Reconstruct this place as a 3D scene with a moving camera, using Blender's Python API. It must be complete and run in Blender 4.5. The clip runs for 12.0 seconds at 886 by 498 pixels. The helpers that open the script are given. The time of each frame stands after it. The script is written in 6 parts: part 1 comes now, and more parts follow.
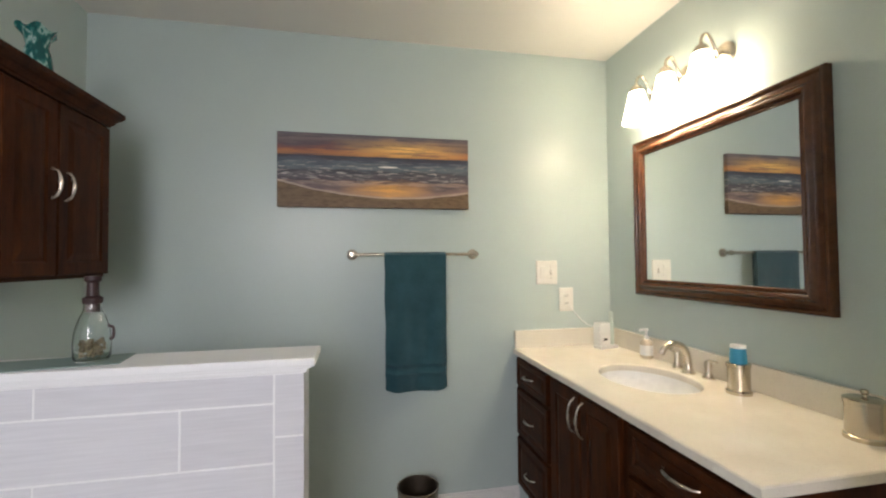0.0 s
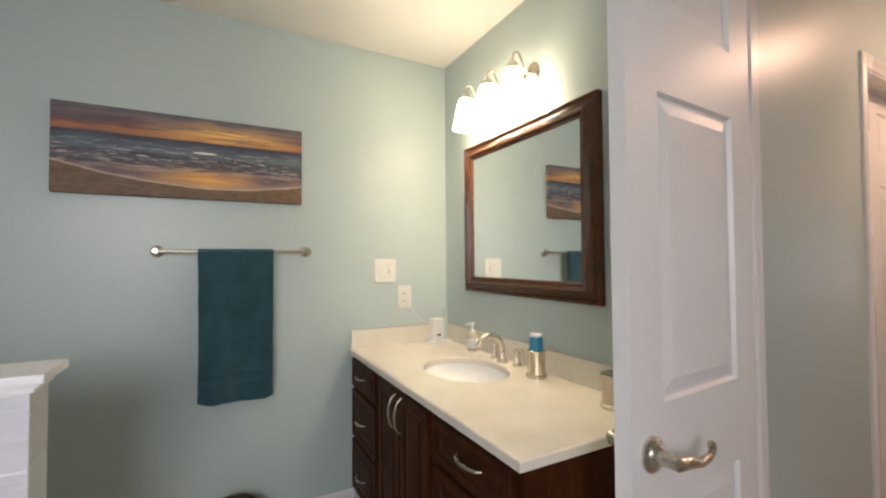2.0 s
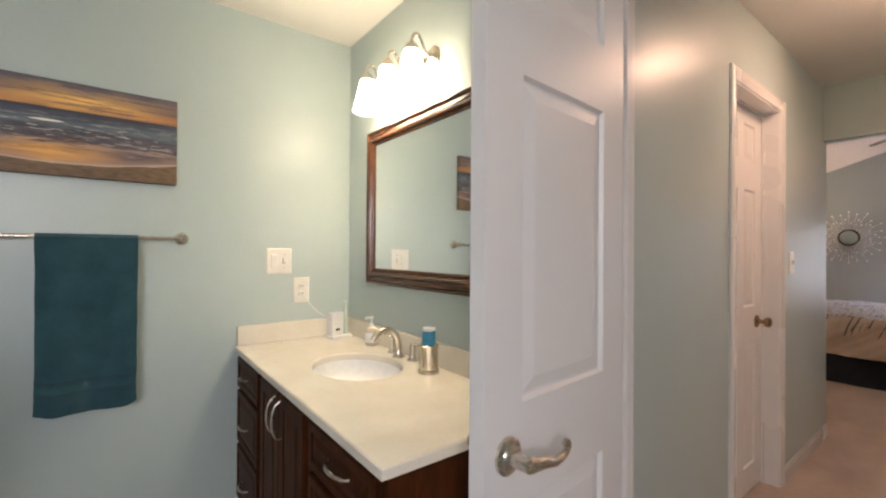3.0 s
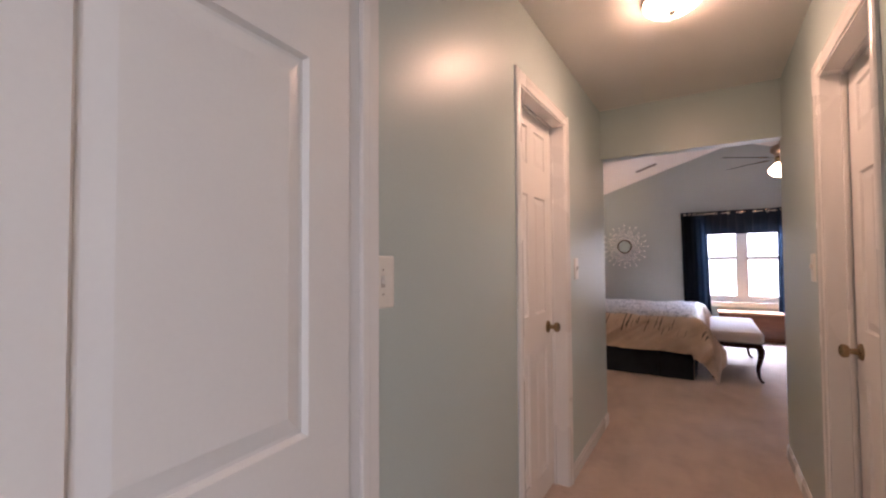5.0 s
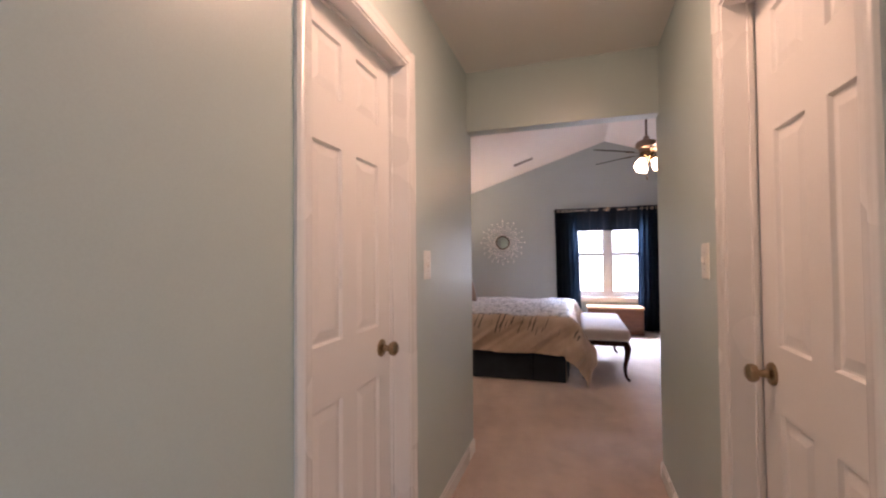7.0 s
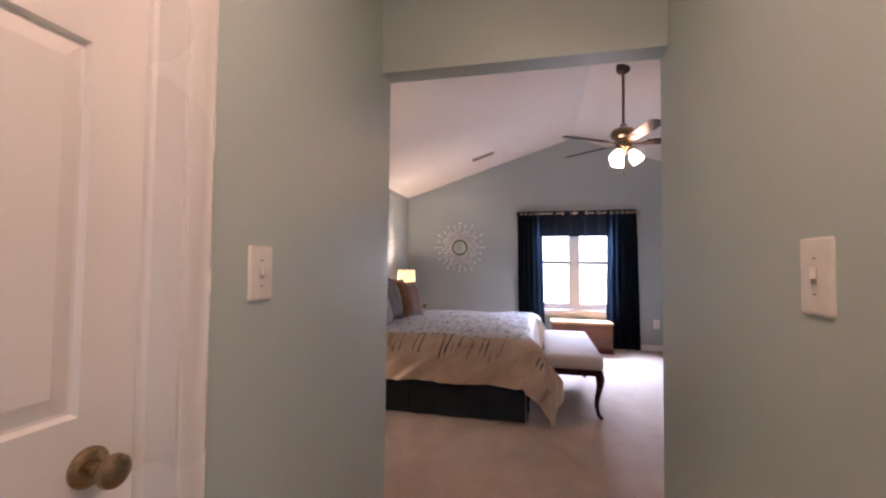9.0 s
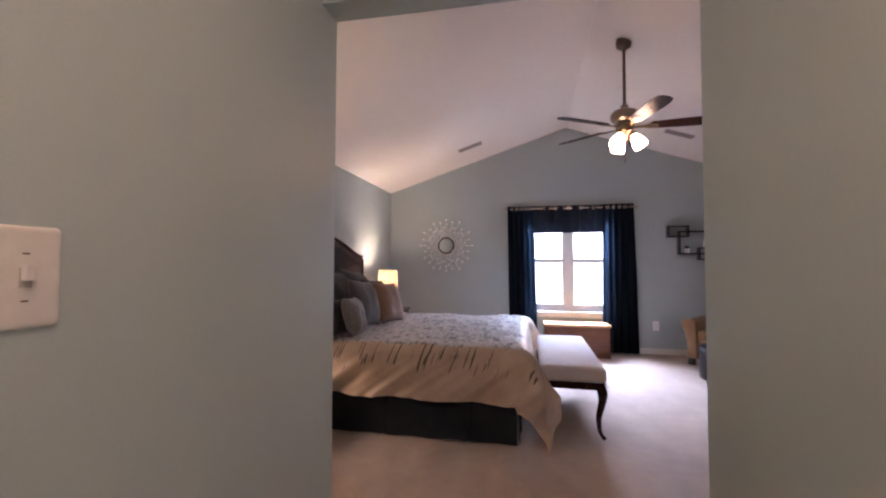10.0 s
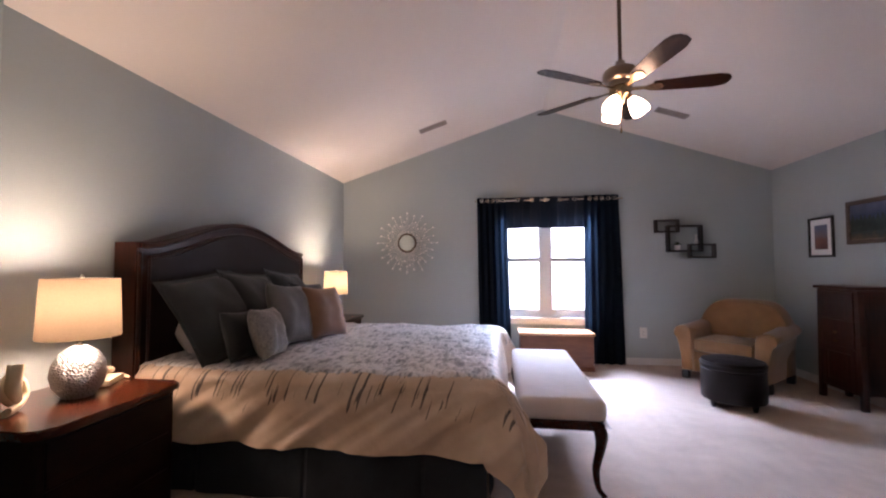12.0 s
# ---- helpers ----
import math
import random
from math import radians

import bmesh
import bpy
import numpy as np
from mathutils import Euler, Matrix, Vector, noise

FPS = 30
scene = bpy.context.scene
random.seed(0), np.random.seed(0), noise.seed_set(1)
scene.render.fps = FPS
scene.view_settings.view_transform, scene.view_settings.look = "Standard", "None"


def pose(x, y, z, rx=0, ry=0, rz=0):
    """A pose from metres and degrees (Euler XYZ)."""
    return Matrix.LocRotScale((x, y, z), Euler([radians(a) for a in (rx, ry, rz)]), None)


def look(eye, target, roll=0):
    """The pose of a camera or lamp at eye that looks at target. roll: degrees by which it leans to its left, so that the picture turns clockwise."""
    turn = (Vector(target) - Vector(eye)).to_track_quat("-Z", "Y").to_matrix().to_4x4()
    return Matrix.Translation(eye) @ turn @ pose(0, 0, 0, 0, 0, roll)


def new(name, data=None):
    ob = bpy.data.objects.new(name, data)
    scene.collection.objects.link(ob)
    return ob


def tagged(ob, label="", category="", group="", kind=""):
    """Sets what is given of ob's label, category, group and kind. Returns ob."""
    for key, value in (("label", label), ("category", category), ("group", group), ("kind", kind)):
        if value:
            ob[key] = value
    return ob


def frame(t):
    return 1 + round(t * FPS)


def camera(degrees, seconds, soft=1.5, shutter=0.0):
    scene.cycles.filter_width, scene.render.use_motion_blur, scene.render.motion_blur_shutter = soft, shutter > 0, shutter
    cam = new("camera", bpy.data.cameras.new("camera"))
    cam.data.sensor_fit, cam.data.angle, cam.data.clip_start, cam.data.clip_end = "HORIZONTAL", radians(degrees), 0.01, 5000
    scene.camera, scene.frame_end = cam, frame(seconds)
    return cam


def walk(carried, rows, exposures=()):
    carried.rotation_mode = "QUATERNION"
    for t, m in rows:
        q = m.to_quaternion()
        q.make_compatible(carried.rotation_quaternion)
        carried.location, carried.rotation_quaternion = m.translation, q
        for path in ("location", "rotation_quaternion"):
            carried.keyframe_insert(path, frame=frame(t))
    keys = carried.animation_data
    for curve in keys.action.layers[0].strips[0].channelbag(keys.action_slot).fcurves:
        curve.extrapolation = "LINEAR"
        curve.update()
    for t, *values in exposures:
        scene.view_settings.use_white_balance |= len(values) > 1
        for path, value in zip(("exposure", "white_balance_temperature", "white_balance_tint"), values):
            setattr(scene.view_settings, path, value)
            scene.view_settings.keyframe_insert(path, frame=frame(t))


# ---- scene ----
cam = camera(93.0, 12.0, soft=2.2)
PATH = [
    (0.0, (1.795, 0.737, 1.279), (2.191, 2.696, 1.333), -0.5),
    (0.5, (1.835, 0.734, 1.284), (2.379, 2.657, 1.363), -0.7),
    (1.0, (1.880, 0.730, 1.277), (2.564, 2.607, 1.363), -0.8),
    (1.5, (1.929, 0.713, 1.269), (2.743, 2.539, 1.342), -0.7),
    (2.0, (2.000, 0.697, 1.264), (2.942, 2.460, 1.317), -0.4),
    (2.5, (2.082, 0.694, 1.256), (3.162, 2.377, 1.288), -0.1),
    (3.0, (2.165, 0.691, 1.264), (3.386, 2.275, 1.275), 0.4),
    (3.5, (2.271, 0.687, 1.260), (3.625, 2.158, 1.267), 0.5),
    (5.3, (2.722, 0.715, 1.261), (4.462, 1.700, 1.320), -0.7),
    (5.5, (2.805, 0.734, 1.262), (4.571, 1.670, 1.316), -0.9),
    (6.0, (2.994, 0.753, 1.253), (4.820, 1.567, 1.305), -1.0),
    (6.5, (3.202, 0.751, 1.242), (5.076, 1.449, 1.286), -1.1),
    (7.0, (3.424, 0.739, 1.240), (5.331, 1.340, 1.285), -0.5),
    (9.0, (4.352, 0.739, 1.235), (6.300, 1.186, 1.310), 0.6),
    (9.5, (4.584, 0.743, 1.226), (6.537, 1.167, 1.307), 0.4),
    (10.0, (4.814, 0.756, 1.229), (6.772, 1.161, 1.303), 0.2),
    (10.5, (5.030, 0.763, 1.232), (6.995, 1.134, 1.299), -0.3),
    (11.0, (5.257, 0.752, 1.215), (7.227, 1.089, 1.285), -0.6),
    (11.5, (5.459, 0.750, 1.203), (7.434, 1.053, 1.283), -0.6),
    (12.0, (5.657, 0.765, 1.204), (7.636, 1.042, 1.288), -0.1),
]
walk(cam, [(t, look(eye, target, roll)) for t, eye, target, roll in PATH],
     exposures=[(0.0, 0.40, 6500, 20), (2.5, 0.36, 6500, 22), (3.5, 0.36, 6600, 23), (5.5, 0.31, 6520, 31), (7.0, 0.47, 6450, 28), (9.0, 0.42, 6180, 28), (10.5, 0.29, 6080, 29), (12.0, 0.32, 6150, 28)])

# ---------------------------------------------------------------- world and lights
world = bpy.data.worlds.new("sky")
scene.world = world
world.use_nodes = True
wn = world.node_tree
sky = wn.nodes.new("ShaderNodeTexSky")
sky.sky_type = "NISHITA"
sky.sun_disc = False
sky.sun_elevation, sky.sun_rotation = radians(35), radians(200)
wn.links.new(sky.outputs[0], wn.nodes["Background"].inputs[0])
wn.nodes["Background"].inputs[1].default_value = 0.12


def lamp(name, kind, m, power, color, size=0.03, size_y=None):
    data = bpy.data.lights.new(name, kind)
    data.energy, data.color = power, color
    if kind == "AREA":
        data.shape, data.size, data.size_y = "RECTANGLE", size, size_y
    else:
        data.shadow_soft_size = size
    ob = new(name, data)
    ob.matrix_world = m
    return ob


BEDW = (1.0, 0.75, 0.50)
DAY = (0.60, 0.77, 1.0)
# daylight through the bedroom window and the bathroom window
lamp("bedroom_window_light", "AREA", look((12.05, 0.18, 2.38), (9.4, -0.5, 0.2)), 1200, DAY, 1.7, 0.8)
lamp("bath_window_light", "AREA", look((1.25, -0.64, 1.65), (1.24, 0.96, 0.78)), 25, (0.94, 0.95, 0.97), 0.9, 0.8).data.spread = radians(160)
lamp("bedside_bulb", "POINT", pose(7.285, 2.61, 1.055), 42.0, BEDW, 0.10)
lamp("bedside_bulb", "POINT", pose(10.19, 2.62, 1.05), 58.0, BEDW, 0.09)

# ---------------------------------------------------------------- materials


class Nodes:
    """A short way to write node trees."""

    def __init__(self, name):
        self.m = bpy.data.materials.new(name)
        self.m.use_nodes = True
        self.t = self.m.node_tree
        self.b = self.t.nodes["Principled BSDF"]
        self.out = self.t.nodes["Material Output"]

    def n(self, kind, **kw):
        node = self.t.nodes.new(kind)
        for k, v in kw.items():
            node.inputs[k].default_value = v
        return node

    def link(self, a, b):
        self.t.links.new(a, b)

    def coords(self, scale=(1, 1, 1)):
        tc = self.n("ShaderNodeTexCoord")
        mp = self.n("ShaderNodeMapping")
        mp.inputs["Scale"].default_value = scale
        self.link(tc.outputs["Object"], mp.inputs["Vector"])
        return mp.outputs[0]

    def noise(self, vec, scale, detail=4.0, rough=0.55):
        t = self.n("ShaderNodeTexNoise", Scale=scale, Detail=detail, Roughness=rough)
        self.link(vec, t.inputs["Vector"])
        return t.outputs["Fac"]

    def ramp(self, fac, stops):
        r = self.n("ShaderNodeValToRGB")
        e = r.color_ramp.elements
        while len(e) < len(stops):
            e.new(0.5)
        for el, (p, c) in zip(e, stops):
            el.position = p
            el.color = (*c, 1)
        self.link(fac, r.inputs[0])
        return r.outputs[0]

    def mix(self, fac, a, b, blend="MIX"):
        m = self.t.nodes.new("ShaderNodeMix")
        m.data_type, m.blend_type = "RGBA", blend
        for sock, v in ((m.inputs[0], fac), (m.inputs[6], a), (m.inputs[7], b)):
            if isinstance(v, (int, float)):
                sock.default_value = v
            elif isinstance(v, tuple):
                sock.default_value = (*v, 1)
            else:
                self.link(v, sock)
        return m.outputs[2]

    def math(self, op, a, b=0.0, clamp=False):
        m = self.t.nodes.new("ShaderNodeMath")
        m.operation, m.use_clamp = op, clamp
        for sock, v in zip(m.inputs, (a, b)):
            if isinstance(v, (int, float)):
                sock.default_value = v
            else:
                self.link(v, sock)
        return m.outputs[0]

    def bump(self, height, strength=0.2, distance=0.002):
        b = self.n("ShaderNodeBump", Strength=strength, Distance=distance)
        self.link(height, b.inputs["Height"])
        self.link(b.outputs[0], self.b.inputs["Normal"])

    def set(self, color=None, rough=None, metal=None, spec=None):
        for key, v in (("Base Color", color), ("Roughness", rough), ("Metallic", metal), ("Specular IOR Level", spec)):
            if v is None:
                continue
            if isinstance(v, (int, float)):
                self.b.inputs[key].default_value = v
            elif isinstance(v, tuple):
                self.b.inputs[key].default_value = (*v, 1)
            else:
                self.link(v, self.b.inputs[key])
        return self.m


def painted(name, color, rough, vary=0.06, grain=220.0, bump=0.12, spec=0.5, coarse=1.3):
    """Rolled paint: cloudy at the size of an arm, stippled at the size of a pore."""
    k = Nodes(name)
    v = k.coords()
    big = k.noise(v, coarse, 3.0)
    fine = k.noise(v, grain, 2.0)
    dark = tuple(c * (1 - vary) for c in color)
    light = tuple(min(1, c * (1 + vary * 0.6)) for c in color)
    k.bump(fine, bump, 0.001)
    r = k.math("ADD", k.math("MULTIPLY", big, 0.10), rough - 0.05)
    f = k.math("ADD", k.math("MULTIPLY", big, 0.6), k.math("MULTIPLY", fine, 0.4))
    return k.set(k.ramp(f, [(0.32, dark), (0.68, light)]), r, spec=spec)


def wooden(name, dark, light, rough=0.3, along=(1, 1, 12), scale=6.0, coat=0.0, spec=0.25):
    """Stained wood with a grain that runs across the given stretch."""
    k = Nodes(name)
    v = k.coords(along)
    g = k.noise(v, scale, 6.0, 0.6)
    w = k.noise(v, scale * 5, 3.0, 0.6)
    f = k.math("ADD", k.math("MULTIPLY", g, 0.7), k.math("MULTIPLY", w, 0.3))
    k.bump(w, 0.06, 0.001)
    k.b.inputs["Coat Weight"].default_value = coat
    k.b.inputs["Coat Roughness"].default_value = 0.18
    return k.set(k.ramp(f, [(0.32, dark), (0.52, tuple((a + b) / 2 for a, b in zip(dark, light))), (0.7, light)]), rough, spec=spec)


def cloth(name, dark, light, rough=0.85, weave=500.0, sheen=0.3, coarse=5.0, bump=0.4):
    k = Nodes(name)
    v = k.coords()
    a = k.noise(v, coarse, 4.0)
    b = k.noise(v, weave, 2.0)
    k.bump(b, bump, 0.002)
    k.b.inputs["Sheen Weight"].default_value = sheen
    f = k.math("ADD", k.math("MULTIPLY", a, 0.6), k.math("MULTIPLY", b, 0.4))
    return k.set(k.ramp(f, [(0.3, dark), (0.7, light)]), rough, spec=0.2)


def metallic(name, color, rough=0.28, brushed=(1, 1, 30)):
    k = Nodes(name)
    g = k.noise(k.coords(brushed), 60.0, 3.0)
    return k.set(color, k.math("ADD", k.math("MULTIPLY", g, 0.06), rough - 0.03), 1.0)


def plain(name, color, rough=0.5, metal=0.0, spec=0.5):
    k = Nodes(name)
    g = k.noise(k.coords(), 40.0, 3.0)
    return k.set(k.ramp(g, [(0.3, tuple(c * 0.92 for c in color)), (0.7, color)]), rough, metal, spec)


def glowing(name, color, strength, base=(0.9, 0.88, 0.84)):
    k = Nodes(name)
    k.b.inputs["Emission Color"].default_value = (*color, 1)
    k.b.inputs["Emission Strength"].default_value = strength
    return k.set(base, 0.35)


WALL = painted("sage_wall_paint", (0.455, 0.540, 0.520), 0.37, 0.05)
BEDWALL = painted("blue_grey_wall_paint", (0.372, 0.425, 0.430), 0.46, 0.05)
BEDCEIL = painted("vaulted_ceiling_paint", (0.675, 0.632, 0.588), 0.9, 0.03, 160, 0.3, 0.2)
CEIL = painted("flat_ceiling_paint", (0.78, 0.76, 0.71), 0.9, 0.03, 160, 0.3, 0.2)
TRIM = painted("white_trim_paint", (0.76, 0.75, 0.73), 0.27, 0.02, 90, 0.05)
DOORP = painted("white_door_paint", (0.74, 0.73, 0.71), 0.40, 0.025, 120, 0.10)
PLATE = plain("ivory_plastic", (0.78, 0.76, 0.70), 0.35)
CHERRY = wooden("cherry_stained_wood", (0.017, 0.0048, 0.0018), (0.078, 0.0225, 0.0058), 0.44, (3, 3, 0.7), 7.0, 0.0, 0.09)
CHERRYH = wooden("cherry_wood_lying_grain", (0.017, 0.0048, 0.0018), (0.072, 0.0210, 0.0056), 0.44, (3, 0.7, 3), 7.0, 0.0, 0.09)
MAHOG = wooden("dark_mahogany", (0.009, 0.0022, 0.0012), (0.040, 0.0088, 0.0036), 0.27, (0.6, 5, 5), 8.0, 0.12)
# The tabletop's mahogany, darkened for the shade on nightstand sides and front.
SHADEDW = wooden("shaded_mahogany_sides", (0.004, 0.0011, 0.0007), (0.014, 0.0036, 0.0017), 0.45, (0.8, 3, 3), 9.0, 0.0, 0.10)
HEADW = wooden("headboard_mahogany", (0.013, 0.0030, 0.0015), (0.050, 0.0112, 0.0046), 0.30, (5, 5, 0.6), 9.0, 0.1)
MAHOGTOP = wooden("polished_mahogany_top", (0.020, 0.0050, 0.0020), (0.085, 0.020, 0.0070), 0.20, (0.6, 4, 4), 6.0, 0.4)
FRAMEW = wooden("polished_frame_wood", (0.050, 0.0165, 0.0056), (0.110, 0.040, 0.0135), 0.24, (3, 3, 3), 9.0, 0.45)
CEDAR = wooden("cedar_boards", (0.075, 0.022, 0.008), (0.160, 0.054, 0.019), 0.42, (3, 0.5, 3), 6.0, 0.1)
CEDARTOP = wooden("pale_cedar_lid", (0.30, 0.13, 0.05), (0.52, 0.28, 0.12), 0.38, (3, 0.5, 3), 6.0, 0.1)
NICKEL = metallic("brushed_nickel", (0.62, 0.56, 0.47), 0.27)
SATINM = plain("satin_nickel_sheet", (0.62, 0.55, 0.44), 0.22, 1.0)
BRASS = metallic("aged_brass", (0.33, 0.24, 0.145), 0.27)
FANM = metallic("antique_pewter", (0.30, 0.235, 0.18), 0.30)
BRONZE = metallic("dark_bronze", (0.14, 0.10, 0.075), 0.35)
BLACK = plain("black_lacquer", (0.012, 0.011, 0.011), 0.4)
WHITEP = plain("white_plastic", (0.80, 0.80, 0.78), 0.35)
PORC = plain("white_porcelain", (0.90, 0.90, 0.88), 0.12)
BLUECUP = plain("blue_paper_cups", (0.03, 0.26, 0.42), 0.5)
LEATHER = cloth("dark_brown_leather", (0.005, 0.003, 0.003), (0.012, 0.007, 0.006), 0.45, 160.0, 0.0, 3.0, 0.35)
HBLEATHER = cloth("mahogany_brown_leather", (0.010, 0.005, 0.004), (0.022, 0.010, 0.008), 0.46, 120.0, 0.0, 3.0, 0.15)
TOWEL = cloth("teal_terry_cloth", (0.009, 0.042, 0.058), (0.022, 0.085, 0.105), 0.95, 260.0, 0.5, 9.0, 1.0)
SHAM = cloth("charcoal_cotton", (0.018, 0.021, 0.024), (0.036, 0.041, 0.045), 0.85, 420.0, 0.25)
GREYP = cloth("grey_woven_cotton", (0.065, 0.065, 0.063), (0.125, 0.122, 0.117), 0.8, 300.0, 0.3)
TANP = cloth("tan_suede", (0.165, 0.092, 0.054), (0.255, 0.150, 0.092), 0.7, 300.0, 0.3)
SILVERP = cloth("silver_satin", (0.12, 0.115, 0.115), (0.25, 0.24, 0.235), 0.30, 120.0, 0.2, 60.0, 0.7)
SKIRT = cloth("charcoal_bed_skirt", (0.028, 0.036, 0.046), (0.058, 0.070, 0.086), 0.85, 300.0, 0.2)
NAVY = cloth("navy_curtain_cloth", (0.005, 0.008, 0.014), (0.012, 0.017, 0.027), 0.75, 300.0, 0.2)
ARMC = cloth("tan_chenille", (0.17, 0.088, 0.034), (0.30, 0.17, 0.075), 0.9, 220.0, 0.5)
BENCHC = cloth("cream_upholstery", (0.50, 0.44, 0.41), (0.64, 0.57, 0.53), 0.85, 350.0, 0.3)
SHADEG = glowing("lit_opal_glass", (1.0, 0.86, 0.58), 17.0)
BULB = glowing("lit_bulb", (1.0, 0.87, 0.60), 180.0)
FANG = glowing("lit_fan_glass", (1.0, 0.63, 0.39), 18.0)
HALLG = glowing("lit_hall_glass", (1.0, 0.65, 0.43), 72.0)


def make_carpet():
    k = Nodes("cut_pile_carpet")
    v = k.coords()
    a = k.noise(v, 1.6, 4.0)
    b = k.noise(v, 6.5, 5.0, 0.65)
    c = k.noise(v, 420.0, 3.0, 0.7)
    f = k.math("ADD", k.math("MULTIPLY", a, 0.45), k.math("ADD", k.math("MULTIPLY", b, 0.3), k.math("MULTIPLY", c, 0.35)))
    k.bump(k.math("ADD", c, k.math("MULTIPLY", b, 3.0)), 0.8, 0.014)
    k.b.inputs["Sheen Weight"].default_value = 0.3
    return k.set(k.ramp(f, [(0.38, (0.49, 0.362, 0.285)), (0.64, (0.79, 0.625, 0.515))]), 0.95, spec=0.1)


def make_tile():
    k = Nodes("striated_grey_tile")
    v = k.coords((2, 2, 45))
    a = k.noise(v, 3.0, 5.0)
    info = k.n("ShaderNodeObjectInfo")
    f = k.math("ADD", k.math("MULTIPLY", a, 0.8), k.math("MULTIPLY", info.outputs["Random"], 0.2))
    k.bump(a, 0.08, 0.001)
    return k.set(k.ramp(f, [(0.3, (0.59, 0.585, 0.61)), (0.75, (0.70, 0.695, 0.72))]), 0.28)


def make_quartz():
    k = Nodes("beige_quartz")
    v = k.coords()
    a = k.noise(v, 6.0, 4.0)
    s = k.n("ShaderNodeTexVoronoi", Scale=170.0)
    k.link(v, s.inputs["Vector"])
    base = k.ramp(a, [(0.3, (0.72, 0.665, 0.56)), (0.7, (0.80, 0.75, 0.65))])
    speck = k.ramp(s.outputs["Distance"], [(0.08, (0.40, 0.32, 0.26)), (0.22, (1, 1, 1))])
    return k.set(k.mix(0.45, base, speck, "MULTIPLY"), 0.16)


def make_seascape():
    """A sunset beach print: cloudy sky, slate sea with foam, a glowing wet shore and a curved sand bank."""
    k = Nodes("sunset_beach_print")
    tc = k.n("ShaderNodeTexCoord")
    sep = k.n("ShaderNodeSeparateXYZ")
    k.link(tc.outputs["Object"], sep.inputs[0])
    x = k.math("DIVIDE", sep.outputs[0], 0.947)
    z = k.math("DIVIDE", sep.outputs[2], 0.364)

    def stretched(sx, sz, scale, detail=5.0):
        mp = k.n("ShaderNodeMapping")
        mp.inputs["Scale"].default_value = (sx, 1, sz)
        k.link(tc.outputs["Object"], mp.inputs["Vector"])
        return k.noise(mp.outputs[0], scale, detail, 0.6)

    def near(v, centre, width):
        return k.math("SUBTRACT", 1.0, k.math("DIVIDE", k.math("ABSOLUTE", k.math("SUBTRACT", v, centre)), width), True)

    clouds = stretched(2.0, 9.0, 3.2)
    waves = stretched(1.4, 12.0, 5.0)
    ripple = stretched(3.0, 30.0, 5.0)
    hs = k.math("ADD", z, k.math("MULTIPLY", k.math("SUBTRACT", clouds, 0.5), 0.22))
    skyc = k.ramp(hs, [(0.68, (0.30, 0.13, 0.065)), (0.74, (0.42, 0.155, 0.055)), (0.80, (0.20, 0.075, 0.060)), (0.86, (0.11, 0.075, 0.085)), (0.93, (0.17, 0.13, 0.13)), (1.0, (0.085, 0.08, 0.10))])
    glow = k.math("MULTIPLY", near(x, 0.66, 0.40), near(hs, 0.80, 0.15))
    skyc = k.mix(glow, skyc, (0.95, 0.55, 0.15))
    streaks = stretched(1.2, 26.0, 3.0)
    skyc = k.mix(k.math("MULTIPLY", k.math("GREATER_THAN", streaks, 0.56), 0.55), skyc, (0.075, 0.055, 0.075))
    hw = k.math("ADD", z, k.math("MULTIPLY", k.math("SUBTRACT", waves, 0.5), 0.24))
    seac = k.ramp(hw, [(0.22, (0.26, 0.17, 0.14)), (0.29, (0.12, 0.085, 0.09)), (0.335, (0.36, 0.25, 0.20)), (0.37, (0.060, 0.048, 0.060)), (0.44, (0.11, 0.10, 0.11)),
                      (0.48, (0.050, 0.055, 0.068)), (0.54, (0.12, 0.15, 0.175)), (0.62, (0.060, 0.082, 0.11)), (0.69, (0.040, 0.034, 0.048))])
    foam = k.math("MULTIPLY", k.math("GREATER_THAN", ripple, 0.575), near(z, 0.47, 0.20))
    seac = k.mix(k.math("MULTIPLY", foam, 0.75), seac, (0.60, 0.54, 0.50))
    crest = k.math("MULTIPLY", near(x, 0.56, 0.075), near(z, 0.565, 0.018))
    seac = k.mix(k.math("GREATER_THAN", crest, 0.30), seac, (0.85, 0.80, 0.72))
    wet = k.math("MULTIPLY", near(x, 0.56, 0.26), near(hw, 0.24, 0.15))
    seac = k.mix(k.math("MULTIPLY", wet, 1.2, True), seac, (0.80, 0.40, 0.10))
    trough = k.math("MULTIPLY", k.math("GREATER_THAN", stretched(1.1, 17.0, 4.0), 0.57), near(z, 0.42, 0.24))
    seac = k.mix(k.math("MULTIPLY", trough, 0.7), seac, (0.030, 0.026, 0.034))
    bend = k.math("SUBTRACT", x, 0.60)
    bank = k.math("ADD", k.math("MULTIPLY", k.math("MULTIPLY", bend, bend), 0.62), 0.125)
    below = k.math("SUBTRACT", bank, k.math("ADD", z, k.math("MULTIPLY", k.math("SUBTRACT", clouds, 0.5), 0.05)))
    sand = k.ramp(stretched(4, 14, 6.0), [(0.3, (0.10, 0.058, 0.026)), (0.7, (0.20, 0.125, 0.062))])
    lip = near(below, -0.010, 0.022)
    col = k.mix(k.math("GREATER_THAN", z, 0.70), seac, skyc)
    col = k.mix(k.math("MULTIPLY", lip, 0.65), col, (0.62, 0.48, 0.38))
    col = k.mix(k.math("GREATER_THAN", below, 0.0), col, sand)
    return k.set(col, 0.55)


